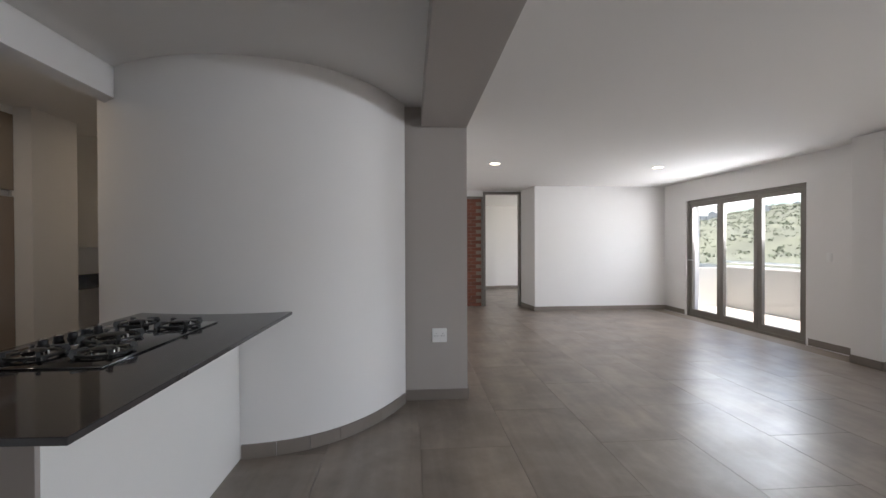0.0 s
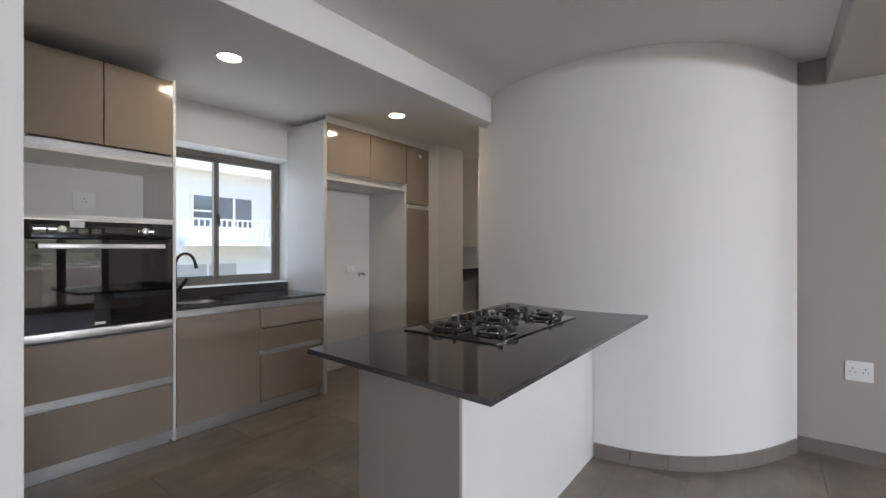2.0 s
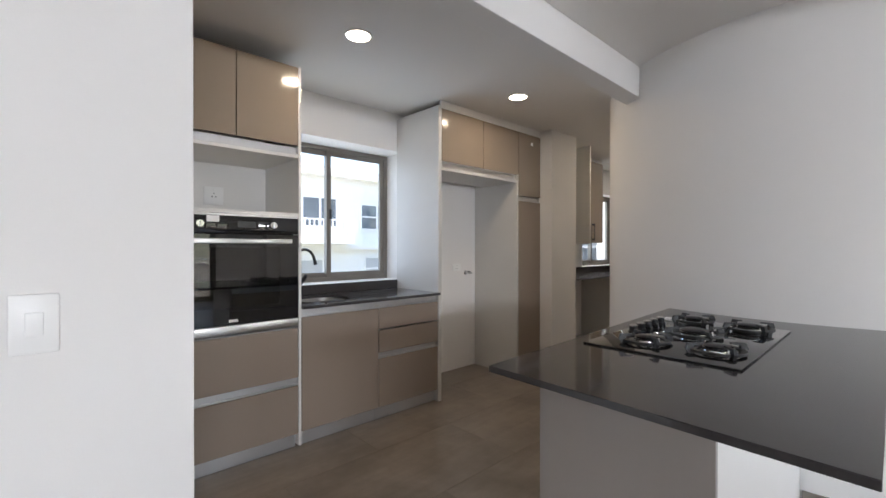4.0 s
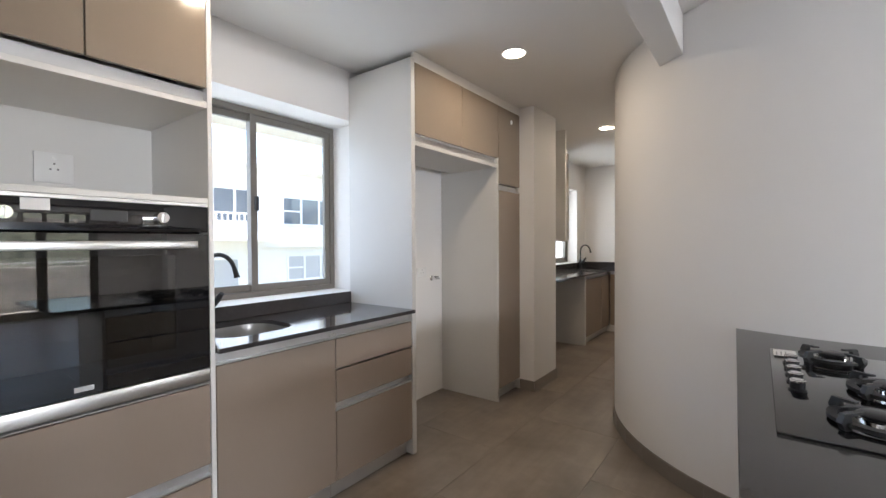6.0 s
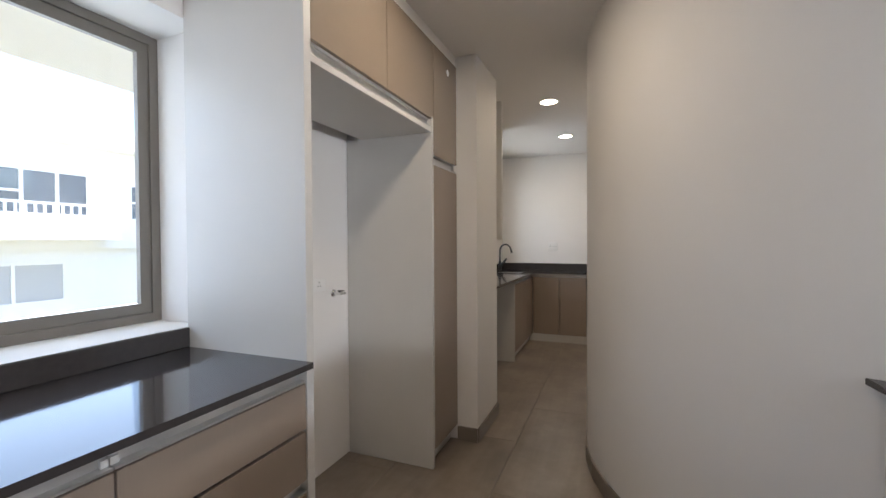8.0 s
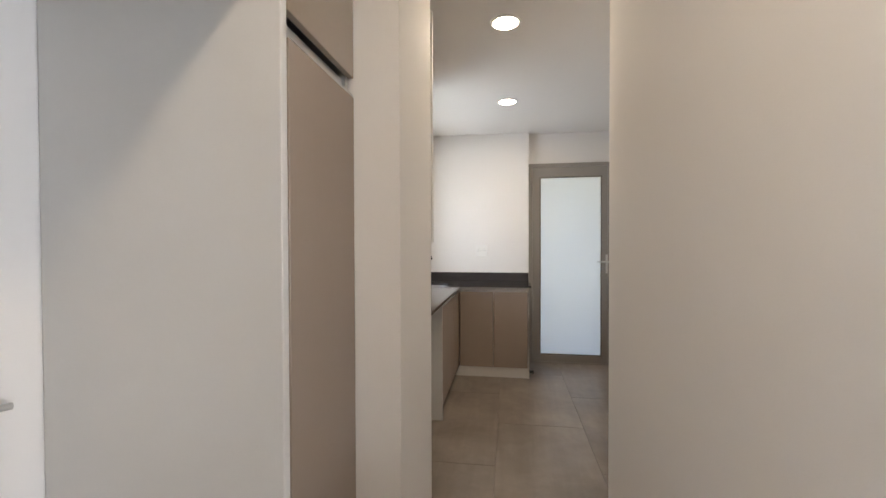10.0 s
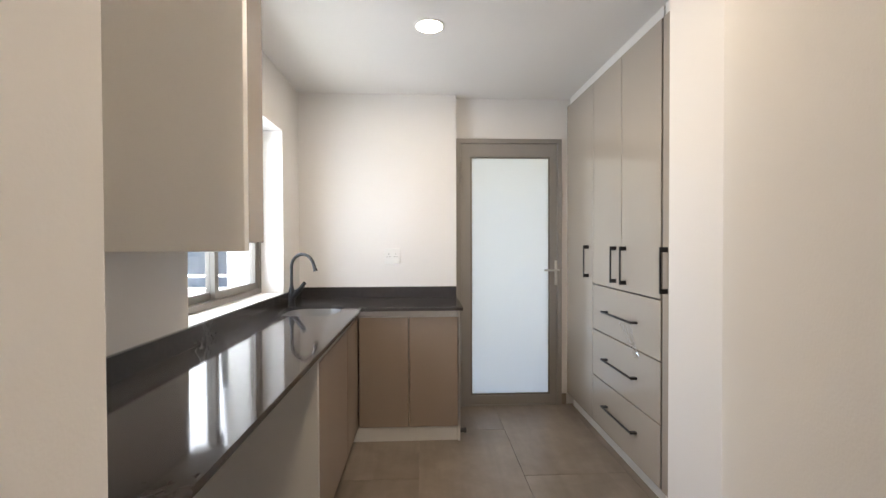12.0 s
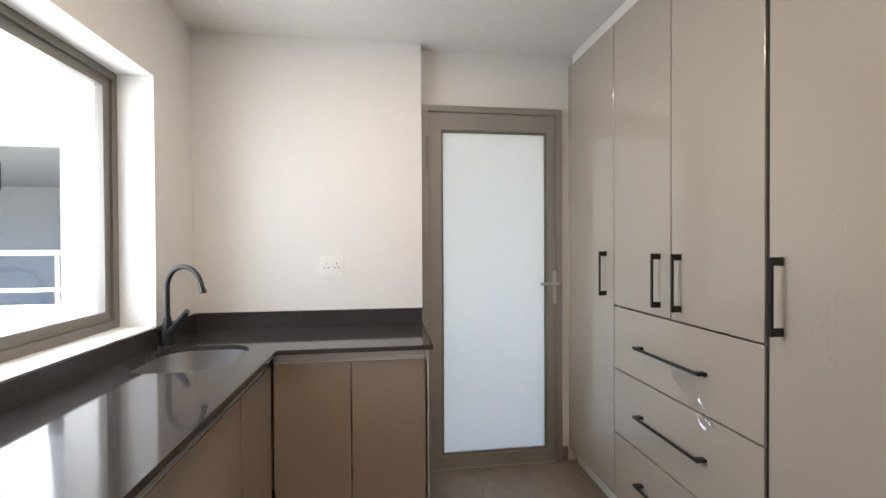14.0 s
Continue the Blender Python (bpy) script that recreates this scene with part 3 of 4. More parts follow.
# oven
ov = thing("oven", (FX, 1.16, 0.778), "black glass built-in oven with a steel handle", "oven")
a, b = OY0 + 0.014, OY1 - 0.022
part("body", boxes((-3.2, FX - 0.022, a + 0.02, a + 0.024, 0.79, 1.44), (-3.2, FX - 0.022, b - 0.024, b - 0.02, 0.79, 1.44), (-3.2, FX - 0.022, a + 0.024, b - 0.024, 1.436, 1.44), (-3.2, FX - 0.022, a + 0.024, b - 0.024, 0.79, 0.794),
                   (-3.2, -3.196, a + 0.024, b - 0.024, 0.794, 1.436)), IRON, ov)
part("control_panel", block(FX - 0.02, FX + 0.004, a, b, 1.352, 1.448, 0.002), BLACKG, ov, "black glass control panel")
part("trim", block(FX - 0.02, FX + 0.006, a, b, 1.449, 1.461, 0.001, 1), STEEL, ov, "thin steel top strip")
d = part("oven_door", ring(FX - 0.02, FX + 0.004, a, b, 0.832, 1.345, 0.115, 0.115, 0.098, 0.075), BLACKG, ov)
part("window", boxes((FX - 0.006, FX + 0.0035, a + 0.115, b - 0.115, 0.93, 1.27)), OVENG, d, "dark see-through oven window")
for z in (1.0, 1.2):
    part("oven_rack", boxes(*[(-3.15 + i * 0.06, -3.146 + i * 0.06, a + 0.03, b - 0.03, z, z + 0.004) for i in range(7)]), CHROME, ov)
part("trim", block(FX - 0.02, FX + 0.006, a, b, 0.78, 0.828, 0.002), STEEL, ov, "brushed steel bottom strip")
hdl = part("handle", block(FX + 0.036, FX + 0.05, 0.873, 1.472, 1.292, 1.32, 0.003), STEEL, ov, "flat brushed steel bar handle")
for y in (0.90, 1.445):
    part("handle_post", block(FX + 0.003, FX + 0.037, y - 0.008, y + 0.008, 1.298, 1.314, 0.002), STEEL, hdl)
for y in (0.975, 1.37):
    k = part("knob", rod(bmesh.new(), (FX + 0.003, y, 1.402), (FX + 0.022, y, 1.402), 0.021, 28, 0.019), CHROME, ov, "chrome control knob")
    part("knob_grip", block(FX + 0.021, FX + 0.026, y - 0.003, y + 0.003, 1.387, 1.417, 0.001), STEEL, k)
part("sticker", boxes((FX + 0.004, FX + 0.0046, 1.01, 1.075, 1.412, 1.447)), PLAST, ov, "small white sticker")
part("badge", block(FX + 0.004, FX + 0.005, 1.122, 1.172, 0.846, 0.862, 0.0004, 1), STEEL, ov, "small metal badge")
part("display", boxes((FX + 0.004, FX + 0.0044, 1.17, 1.27, 1.385, 1.42)), DARKP, ov)


# sink bowls let into the worktops
def rounded(x0, x1, y0, y1, r, n=8):
    out = []
    for cx, cy, s in ((x1 - r, y1 - r, 0), (x0 + r, y1 - r, 90), (x0 + r, y0 + r, 180), (x1 - r, y0 + r, 270)):
        out += [(cx + r * math.cos(radians(s + 90 * i / n)), cy + r * math.sin(radians(s + 90 * i / n))) for i in range(n + 1)]
    return out


def sink(name, x0, x1, y0, y1, label):
    s = thing(name, ((x0 + x1) / 2, (y0 + y1) / 2, 0.87), label, "sink")
    bm = bmesh.new()
    rings = []
    for inset, z, r in ((-0.012, 0.879, 0.13), (-0.003, 0.879, 0.12), (0.0, 0.862, 0.12), (0.006, 0.74, 0.115), (0.03, 0.715, 0.09), (0.12, 0.71, 0.04)):
        rings.append([bm.verts.new((x, y, z)) for x, y in rounded(x0 + inset, x1 - inset, y0 + inset, y1 - inset, r)])
    for p, q in zip(rings, rings[1:]):
        for i in range(len(p)):
            j = (i + 1) % len(p)
            bm.faces.new((p[i], p[j], q[j], q[i]))
    bm.faces.new(rings[-1])
    part("bowl", bm, BOWL, s, smooth=60)
    part("drain", lathe([(0.045, 0), (0.045, 0.004), (0.03, 0.002), (0.012, 0.002)], ((x0 + x1) / 2, (y0 + y1) / 2, 0.711), 24), CHROME, s)


def tap(x, y, z, turn, label):
    """Matt black swan-neck mixer with a slanting lever body."""
    t = thing("kitchen_tap", (x, y, z), label, "tap")
    t.rotation_euler = (0, 0, 0)
    c, s = math.cos(turn), math.sin(turn)
    part("base", lathe([(0.027, 0), (0.027, 0.006), (0.021, 0.012), (0.020, 0.10), (0.015, 0.125), (0.011, 0.14)], (x, y, z), 28), BLACKM, t)
    pts = [(x, y, z + 0.13), (x, y, z + 0.24)]
    for i in range(15):
        g = radians(180 - i * 11.5)
        r = 0.092
        pts.append((x + c * (r + r * math.cos(g)), y + s * (r + r * math.cos(g)), z + 0.262 + r * math.sin(g)))
    e = pts[-1]
    pts += [(e[0] + c * 0.012, e[1] + s * 0.012, e[2] - 0.035), (e[0] + c * 0.016, e[1] + s * 0.016, e[2] - 0.05)]
    part("spout", tube(pts, [0.0105] * (len(pts) - 2) + [0.0125, 0.015]), BLACKM, t)
    part("lever", tube([(x + c * q, y + s * q, z + w) for q, w in ((0, 0.05), (0.03, 0.08), (0.085, 0.135), (0.108, 0.163))], [0.017, 0.017, 0.015, 0.012]), BLACKM, t)


# kitchen sink base
kb = thing("sink_base_cabinet", (-3.0, 1.84, 0), "taupe satin base cupboard under the kitchen sink", "cabinet")
part("body", boxes((-3.2, FX - 0.02, 1.553, 1.568, 0.1, 0.85), (-3.2, FX - 0.02, 2.122, 2.137, 0.1, 0.85), (-3.2, FX - 0.02, 1.568, 2.122, 0.1, 0.115), (-3.2, -3.19, 1.568, 2.122, 0.115, 0.85)), CARC, kb)
front("door", kb, FX, 1.552, 2.139, 0.10, 0.828, TAUPE_M)
groove(kb, FX, 1.553, 2.137, 0.83, 0.878)
part("plinth", block(-3.2, FX - 0.05, 1.553, 2.137, 0, 0.098, 0.002, 1), ALU_P, kb, "aluminium plinth")
dc = thing("drawer_cabinet", (-3.0, 2.43, 0), "taupe satin three-drawer base unit with aluminium finger rails", "cabinet")
part("body", boxes((-3.26, FX - 0.02, 2.14, 2.158, 0.1, 0.85), (-3.26, FX - 0.02, 2.158, 2.72, 0.1, 0.115), (-3.26, -3.25, 2.158, 2.72, 0.115, 0.85)), CARC, dc)
front("drawer_front", dc, FX, 2.139, 2.722, 0.672, 0.828, TAUPE_M)
front("drawer_front", dc, FX, 2.139, 2.722, 0.499, 0.667, TAUPE_M)
front("drawer_front", dc, FX, 2.139, 2.722, 0.10, 0.459, TAUPE_M)
groove(dc, FX, 2.14, 2.722, 0.83, 0.878)
groove(dc, FX, 2.14, 2.722, 0.461, 0.497)
part("plinth", block(-3.2, FX - 0.05, 2.139, 2.722, 0, 0.098, 0.002, 1), ALU_P, dc, "aluminium plinth")

KS = (-3.18, -2.81, 1.63, 2.015)
tagged(new("worktop", as_mesh("worktop", slab_with_hole([(-3.268, 1.553), (FX + 0.03, 1.553), (FX + 0.03, 2.722), (-3.268, 2.722)], rounded(*KS, 0.12), 0.88, 0.90), QUARTZ)), "charcoal quartz worktop with a sink cut-out under the window", "worktop")
solid("backsplash_1", block(-3.268, -3.25, 1.553, 2.722, 0.9005, 0.975, 0.002, 1), QUARTZ, "charcoal quartz upstand below the kitchen window", "upstand", kind="structure")
sink("kitchen_sink", *KS, "undermounted stainless steel sink in the kitchen worktop")
tap(-3.215, 1.735, 0.90, radians(24), "matt black swan-neck mixer tap behind the kitchen sink")

# fridge surround
fs = thing("fridge_surround", (-2.98, 3.27, 0), "tall grey panels and taupe gloss cupboards round an empty fridge recess", "cabinet")
part("side_panel", block(-3.267, FX, 2.726, 2.762, 0, 2.44, 0.0015, 1), CARC, fs, "tall grey melamine end panel")
part("side_panel", block(-3.267, FX, 3.782, 3.806, 0, 2.0, 0.0015, 1), CARC, fs, "tall grey melamine panel")
part("shelf", block(-3.16, FX - 0.002, 2.762, 3.782, 1.91, 1.935, 0.0015, 1), CARC, fs)
part("body", boxes((-3.16, FX - 0.02, 2.762, 3.80, 1.98, 2.0), (-3.267, FX - 0.02, 2.762, 3.80, 2.40, 2.42)), CARC, fs)
groove(fs, FX, 2.762, 3.80, 1.938, 1.98)
for a, b in ((2.762, 3.283), (3.283, 3.806)):
    front("door", fs, FX, a, b, 1.985, 2.422, TAUPE)
part("filler", boxes((FX - 0.03, FX - 0.008, 2.762, 4.186, 2.424, CEIL - 0.001)), CARC_W, fs, "white filler strip under the ceiling")
tc = thing("tall_cabinet", (-2.98, 4.0, 0), "narrow tall taupe gloss cupboard beside the fridge recess", "cabinet")
part("body", boxes((-3.267, FX - 0.02, 3.808, 3.826, 0.1, 2.42), (-3.267, FX - 0.02, 4.165, 4.183, 0.1, 2.42), (-3.267, -3.25, 3.826, 4.165, 0.1, 2.42)), CARC, tc)
front("door", tc, FX, 3.81, 4.183, 0.10, 1.735, TAUPE_M)
front("door", tc, FX, 3.81, 4.183, 1.785, 2.422, TAUPE)
groove(tc, FX, 3.81, 4.183, 1.738, 1.782)
part("plinth", block(-3.2, FX - 0.05, 3.81, 4.183, 0, 0.098, 0.002, 1), ALU_P, tc)
part("sticker", rod(bmesh.new(), (FX, 4.03, 2.33), (FX + 0.001, 4.03, 2.33), 0.02, 20), PLAST, tc, "small round white sticker")
wv = thing("water_valve", (-3.268, 3.64, 1.0), "small brass and chrome water valve in the fridge recess", "valve")
part("body", rod(bmesh.new(), (-3.268, 3.64, 1.0), (-3.215, 3.64, 1.0), 0.011, 14), CHROME, wv)
part("flange", rod(bmesh.new(), (-3.269, 3.64, 1.0), (-3.262, 3.64, 1.0), 0.024, 20, 0.018), CHROME, wv)
part("outlet", rod(bmesh.new(), (-3.225, 3.64, 1.0), (-3.225, 3.69, 0.995), 0.008, 12), CHROME, wv)
part("lever", block(-3.232, -3.20, 3.627, 3.653, 1.012, 1.018, 0.002), IRON, wv)

# ---- island ----
IX0, IX1, IY = -1.08, -0.145, 1.372
DK = math.degrees(math.acos((IX0 - CX) / CR))
DR = math.degrees(math.acos((IX1 - CX) / CR))
top = [(-1.01, IY + 0.02), (IX1, IY - 0.022)] + arc(-DR, -DK, 14, 0.002)
bm = prism(top, 0.88, 0.90)
bmesh.ops.bevel(bm, geom=bm.edges[:], offset=0.002, segments=1, affect="EDGES")
tagged(new("island_worktop", as_mesh("island_worktop", bm, QUARTZ)), "charcoal quartz island worktop running into the curved wall", "worktop")
ic = thing("island_cabinet", (-0.75, 2.3, 0), "white-sided island base unit with drawers to the kitchen", "cabinet")
part("side_panel", block(-0.465, -0.447, 1.65, 3.055, 0, 0.879, 0.001, 1), CARC_W, ic, "plain white side panel")
part("end_panel", block(-0.98, -0.447, 1.632, 1.65, 0, 0.879, 0.001, 1), ENDP, ic, "plain taupe end panel")
part("body", boxes((-0.96, -0.466, 1.651, 3.05, 0.1, 0.118), (-0.96, -0.94, 3.10, 3.118, 0.1, 0.879)), CARC, ic)
part("plinth", boxes((-0.93, -0.91, 1.651, 3.08, 0, 0.1)), ALU_P, ic)
for y0, y1 in ((1.652, 2.35), (2.35, 3.05)):
    for z0, z1 in ((0.10, 0.45), (0.488, 0.66), (0.664, 0.826)):
        front("drawer_front", ic, -0.985, y0, y1, z0, z1, STONE_G, sign=-1)
part("filler", block(-0.985, -0.93, 3.052, 3.13, 0.0, 0.879, 0.001, 1), CARC_W, ic)
part("finger_rail", boxes((-0.955, -0.951, 1.652, 3.05, 0.83, 0.878), (-0.955, -0.951, 1.652, 3.05, 0.452, 0.486)), ALU_P, ic, "aluminium finger-pull channel")

# the kitchen side of the island runs slightly askew
for ob in ic.children:
    if ob.name.split(".")[0] in ("drawer_front", "finger_rail", "filler"):
        for v in ob.data.vertices:
            v.co.x -= 0.045 * (v.co.y + 2.3 - 1.65)

# gas hob
HX, HYc = (-0.962, -0.446), (1.895, 2.765)
hob = thing("gas_hob", (-0.715, 2.3, 0.90), "black glass five-burner gas hob with cast iron pan stands", "hob")
part("glass_top", block(HX[0], HX[1], HYc[0], HYc[1], 0.9005, 0.907, 0.002), BLACKG, hob)
BURN = [(-0.785, 2.045, 0.042), (-0.555, 2.065, 0.046), (-0.70, 2.325, 0.06), (-0.80, 2.66, 0.042), (-0.572, 2.62, 0.05)]
TURN = 45
for bx, by, br in BURN:
    z = 0.907
    bn = part("burner", lathe([(br * 0.9, 0.004), (br * 0.9, 0.021), (br * 0.9 - 0.005, 0.024)], (bx, by, z), 36), CHROME, hob, "polished aluminium burner")
    part("burner_base", lathe([(br + 0.010, 0), (br + 0.010, 0.004), (br * 0.9, 0.008), (br * 0.7, 0.008)], (bx, by, z), 36), IRON, bn)
    part("burner_cap", lathe([(br * 0.86, 0.0235), (br * 0.88, 0.027), (br * 0.7, 0.031), (0.004, 0.032)], (bx, by, z), 36), BLACKM, bn)
    part("igniter", rod(bmesh.new(), (bx + br + 0.006, by, z + 0.004), (bx + br + 0.006, by, z + 0.026), 0.003, 8), PLAST, bn)
    R = br + 0.044
    circle = [(math.cos(g), math.sin(g)) for g in np.linspace(0, 2 * math.pi, 40, endpoint=False)]
    ps = part("pan_stand", slab_with_hole([(bx + R * u, by + R * w) for u, w in circle], [(bx + (R - 0.018) * u, by + (R - 0.018) * w) for u, w in circle], z + 0.008, z + 0.017), IRON, hob, "black cast iron pan stand")
    for q in range(4):
        ang = radians(TURN + 90 * q)
        u = Vector((math.cos(ang), math.sin(ang), 0))
        s = Vector((-u.y, u.x, 0))
        o = Vector((bx, by, z))
        # a lug that stands on the glass, bends over the ring and points to the burner
        side = ((R + 0.006, 0.0), (R + 0.016, 0.017), (R + 0.008, 0.036), (R - 0.042, 0.038), (R - 0.042, 0.033), (R - 0.010, 0.029), (R - 0.010, 0.0))
        fb = bmesh.new()
        sides = [[fb.verts.new(o + u * p + s * wd + Vector((0, 0, h))) for p, h in side] for wd in (-0.006, 0.006)]
        fb.faces.new(sides[0][::-1]), fb.faces.new(sides[1])
        for i in range(len(side)):
            j = (i + 1) % len(side)
            fb.faces.new((sides[0][i], sides[0][j], sides[1][j], sides[1][i]))
        part("finger", fb, IRON, ps)
for i in range(5):
    ky = 2.235 + i * 0.0775
    k = part("knob", lathe([(0.021, 0), (0.021, 0.004), (0.0175, 0.006), (0.017, 0.028), (0.014, 0.031)], (-0.91, ky, 0.907), 24), BLACKM, hob, "black knob with chrome ring")
    part("knob_ring", lathe([(0.0178, 0.0245), (0.0178, 0.0285), (0.0125, 0.0315)], (-0.91, ky, 0.907), 24), CHROME, k)
part("energy_label", block(-0.952, -0.888, 2.645, 2.75, 0.9073, 0.9079), PLAST, hob, "white paper label with grey text bars")
for i in range(4):
    part("text_bar", boxes((-0.945 + i * 0.013, -0.941 + i * 0.013, 2.655, 2.705 + 0.008 * (i % 3), 0.9080, 0.9083)), EXTG, hob)

# ---- scullery ----
SX = -2.74
sc = thing("scullery_base_cabinet", (-3.0, 6.8, 0), "taupe satin base cupboard under the scullery sink", "cabinet")
part("body", boxes((-3.2, SX - 0.02, 6.12, 6.138, 0.1, 0.879), (-3.2, SX - 0.02, 6.138, 7.13, 0.1, 0.115)), CARC, sc)
for a, b in ((6.10, 6.745), (6.75, 7.125)):
    front("door", sc, SX, a, b, 0.10, 0.83, TAUPE_M)
groove(sc, SX, 6.12, 7.13, 0.832, 0.878)
part("plinth", block(-3.2, SX - 0.05, 6.10, 7.2, 0, 0.098, 0.002, 1), CARC, sc)
ep = thing("appliance_end_panel", (-3.0, 6.09, 0), "pale grey panel between the appliance space and the cupboards", "panel")
part("panel", block(-3.266, SX, 6.07, 6.095, 0, 0.879, 0.001, 1), CARC, ep)
se = thing("scullery_corner_cabinet", (-2.4, 7.4, 0), "taupe satin two-door base cupboard beside the frosted door", "cabinet")
SY = 7.135
part("body", boxes((-2.72, -2.07, SY + 0.02, 7.65, 0.1, 0.115), (-2.078, -2.062, SY, 7.655, 0.0, 0.879)), CARC, se)
for a, b in ((-2.735, -2.405), (-2.405, -2.064)):
    part("door", block(a + GAP, b - GAP, SY, SY + 0.018, 0.10, 0.832, 0.0015, 1), TAUPE_M, se)
part("finger_rail", boxes((-2.735, -2.078, SY + 0.030, SY + 0.034, 0.834, 0.878), (-2.735, -2.078, SY + 0.006, SY + 0.03, 0.832, 0.838)), ALU_P, se, "aluminium finger-pull channel")
part("plinth", block(-2.78, -2.08, SY + 0.012, SY + 0.03, 0, 0.098, 0.002, 1), CARC, se)
SS = (-3.19, -2.83, 6.83, 7.24)
tagged(new("scullery_worktop", as_mesh("scullery_worktop", slab_with_hole([(-3.278, 4.682), (SX + 0.03, 4.682), (SX + 0.03, 7.10), (-2.045, 7.10), (-2.045, 7.658), (-3.278, 7.658)], rounded(*SS, 0.12), 0.88, 0.90), QUARTZ)),
       "charcoal quartz L-shaped scullery worktop with a sink cut-out", "worktop")
solid("backsplash_2", boxes((-3.268, -3.25, 4.682, 7.658, 0.9005, 0.985), (-3.25, -2.047, 7.64, 7.658, 0.9005, 0.985)), QUARTZ, "charcoal quartz upstand along the scullery walls", "upstand")
sink("scullery_sink", *SS, "undermounted stainless steel sink in the scullery worktop")
tap(-3.2, 7.236, 0.90, radians(-23), "matt black swan-neck mixer tap behind the scullery sink")
ds = thing("door_stop", (-2.03, 7.12, 0), "small black rubber door stop by the cupboard", "door stop")
part("body", rod(bmesh.new(), (-2.062, 7.16, 0.06), (-2.035, 7.16, 0.06), 0.014, 16), DARKP, ds)
part("tip", rod(bmesh.new(), (-2.035, 7.16, 0.06), (-2.02, 7.16, 0.06), 0.019, 16, 0.016), DARKP, ds)


def bar_handle(parent, x, y0, z0, y1, z1, sign=1):
    """A square black bar handle standing off a board; sign: the way it faces along x."""
    s = 0.006
    d = sign * 0.032
    h = part("handle", block(min(x + d, x + d + sign * 0.008), max(x + d, x + d + sign * 0.008), y0 - s, y1 + s, z0 - s, z1 + s, 0.0015, 1), BLACKM, parent, "square matt black bar handle")
    for y, z in ((y0, z0), (y1, z1)):
        dy, dz = (0, s * 2.2 * (1 if z == z0 else -1)) if y0 == y1 else (s * 2.2 * (1 if y == y0 else -1), 0)
        part("handle_post", block(min(x, x + d), max(x, x + d), min(y, y + dy) - s * 0.9, max(y, y + dy) + s * 0.9, min(z, z + dz) - s * 0.9, max(z, z + dz) + s * 0.9, 0.001, 1), BLACKM, h)


# upper cabinet
UX = -2.98
uc = thing("wall_cabinet", (-3.1, 5.6, 1.33), "taupe gloss wall cupboard with black bar handles", "cabinet")
UY = (5.152, 5.42, 5.785, 6.15)
part("side_panel", block(-3.268, -2.64, UY[0] - 0.02, UY[0], 1.312, CEIL - 0.002, 0.001, 1), CARC_W, uc, "pale end panel")
part("body", boxes((-3.268, UX - 0.02, UY[0], UY[3], 1.335, 1.353), (-3.268, UX - 0.02, UY[3] - 0.018, UY[3], 1.353, CEIL - 0.04), (-3.268, UX - 0.02, UY[0], UY[3] - 0.018, CEIL - 0.06, CEIL - 0.04)), CARC, uc)
for a, b in zip(UY, UY[1:]):
    front("door", uc, UX, a, b, 1.328, CEIL - 0.045, TAUPE)
for y in (5.735, 5.842):
    bar_handle(uc, UX, y, 1.37, y, 1.585)
part("filler", boxes((-3.26, UX - 0.015, UY[0], UY[3], CEIL - 0.04, CEIL - 0.001)), CARC_W, uc)

# tall cupboards with drawers
QX = -1.13
WD = (5.775, 6.362, 6.785, 7.21, 7.70)


def cupboard(y0, y1, label, nm="tall_cupboard"):
    c = thing(nm, (-0.85, (y0 + y1) / 2, 0), label, "cupboard", "row of tall cupboards")
    part("side_panel", block(QX + 0.02, -0.52, y0 + 0.001, y0 + 0.017, 0.09, 2.43, 0.001, 1), CARC, c)
    part("side_panel", block(QX + 0.02, -0.52, y1 - 0.017, y1 - 0.001, 0.09, 2.43, 0.001, 1), CARC, c)
    part("back_panel", boxes((-0.52, -0.51, y0, y1, 0.09, 2.43)), CARC, c)
    part("plinth", block(QX + 0.04, QX + 0.056, y0, y1, 0, 0.088, 0.001, 1), CARC_W, c)
    part("cornice", boxes((QX + 0.01, QX + 0.03, y0, y1, 2.432, CEIL - 0.001)), CARC_W, c, "white filler strip under the ceiling")
    return c


c1 = cupboard(WD[3], WD[4], "tall greige gloss cupboard with a black bar handle")
front("door", c1, QX, WD[3], WD[4], 0.09, 2.43, STONE_G, sign=-1)
bar_handle(c1, QX, 7.285, 1.085, 7.285, 1.30, -1)
part("filler", boxes((QX, QX + 0.02, WD[4], 7.738, 0.09, 2.43)), STONE_G, c1)
c2 = cupboard(WD[1], WD[3], "greige gloss cupboard with two doors above three drawers")
for a, b in ((WD[1], WD[2]), (WD[2], WD[3])):
    front("door", c2, QX, a, b, 1.04, 2.43, STONE_G, sign=-1)
for y in (6.728, 6.853):
    bar_handle(c2, QX, y, 1.085, y, 1.297, -1)
for z0, z1 in ((0.09, 0.412), (0.414, 0.729), (0.731, 1.038)):
    dr = front("drawer_front", c2, QX, WD[1], WD[3], z0, z1, STONE_G, sign=-1)
for z in (0.27, 0.574, 0.881):
    bar_handle(c2, QX, 6.597, z, 6.983, z, -1)
c3 = cupboard(WD[0], WD[1] - 0.011, "tall greige gloss cupboard with plastic film and a black handle")
front("door", c3, QX, WD[0], WD[1] - 0.011, 0.09, 2.43, STONE_G, sign=-1)
bar_handle(c3, QX, 6.307, 1.082, 6.307, 1.297, -1)
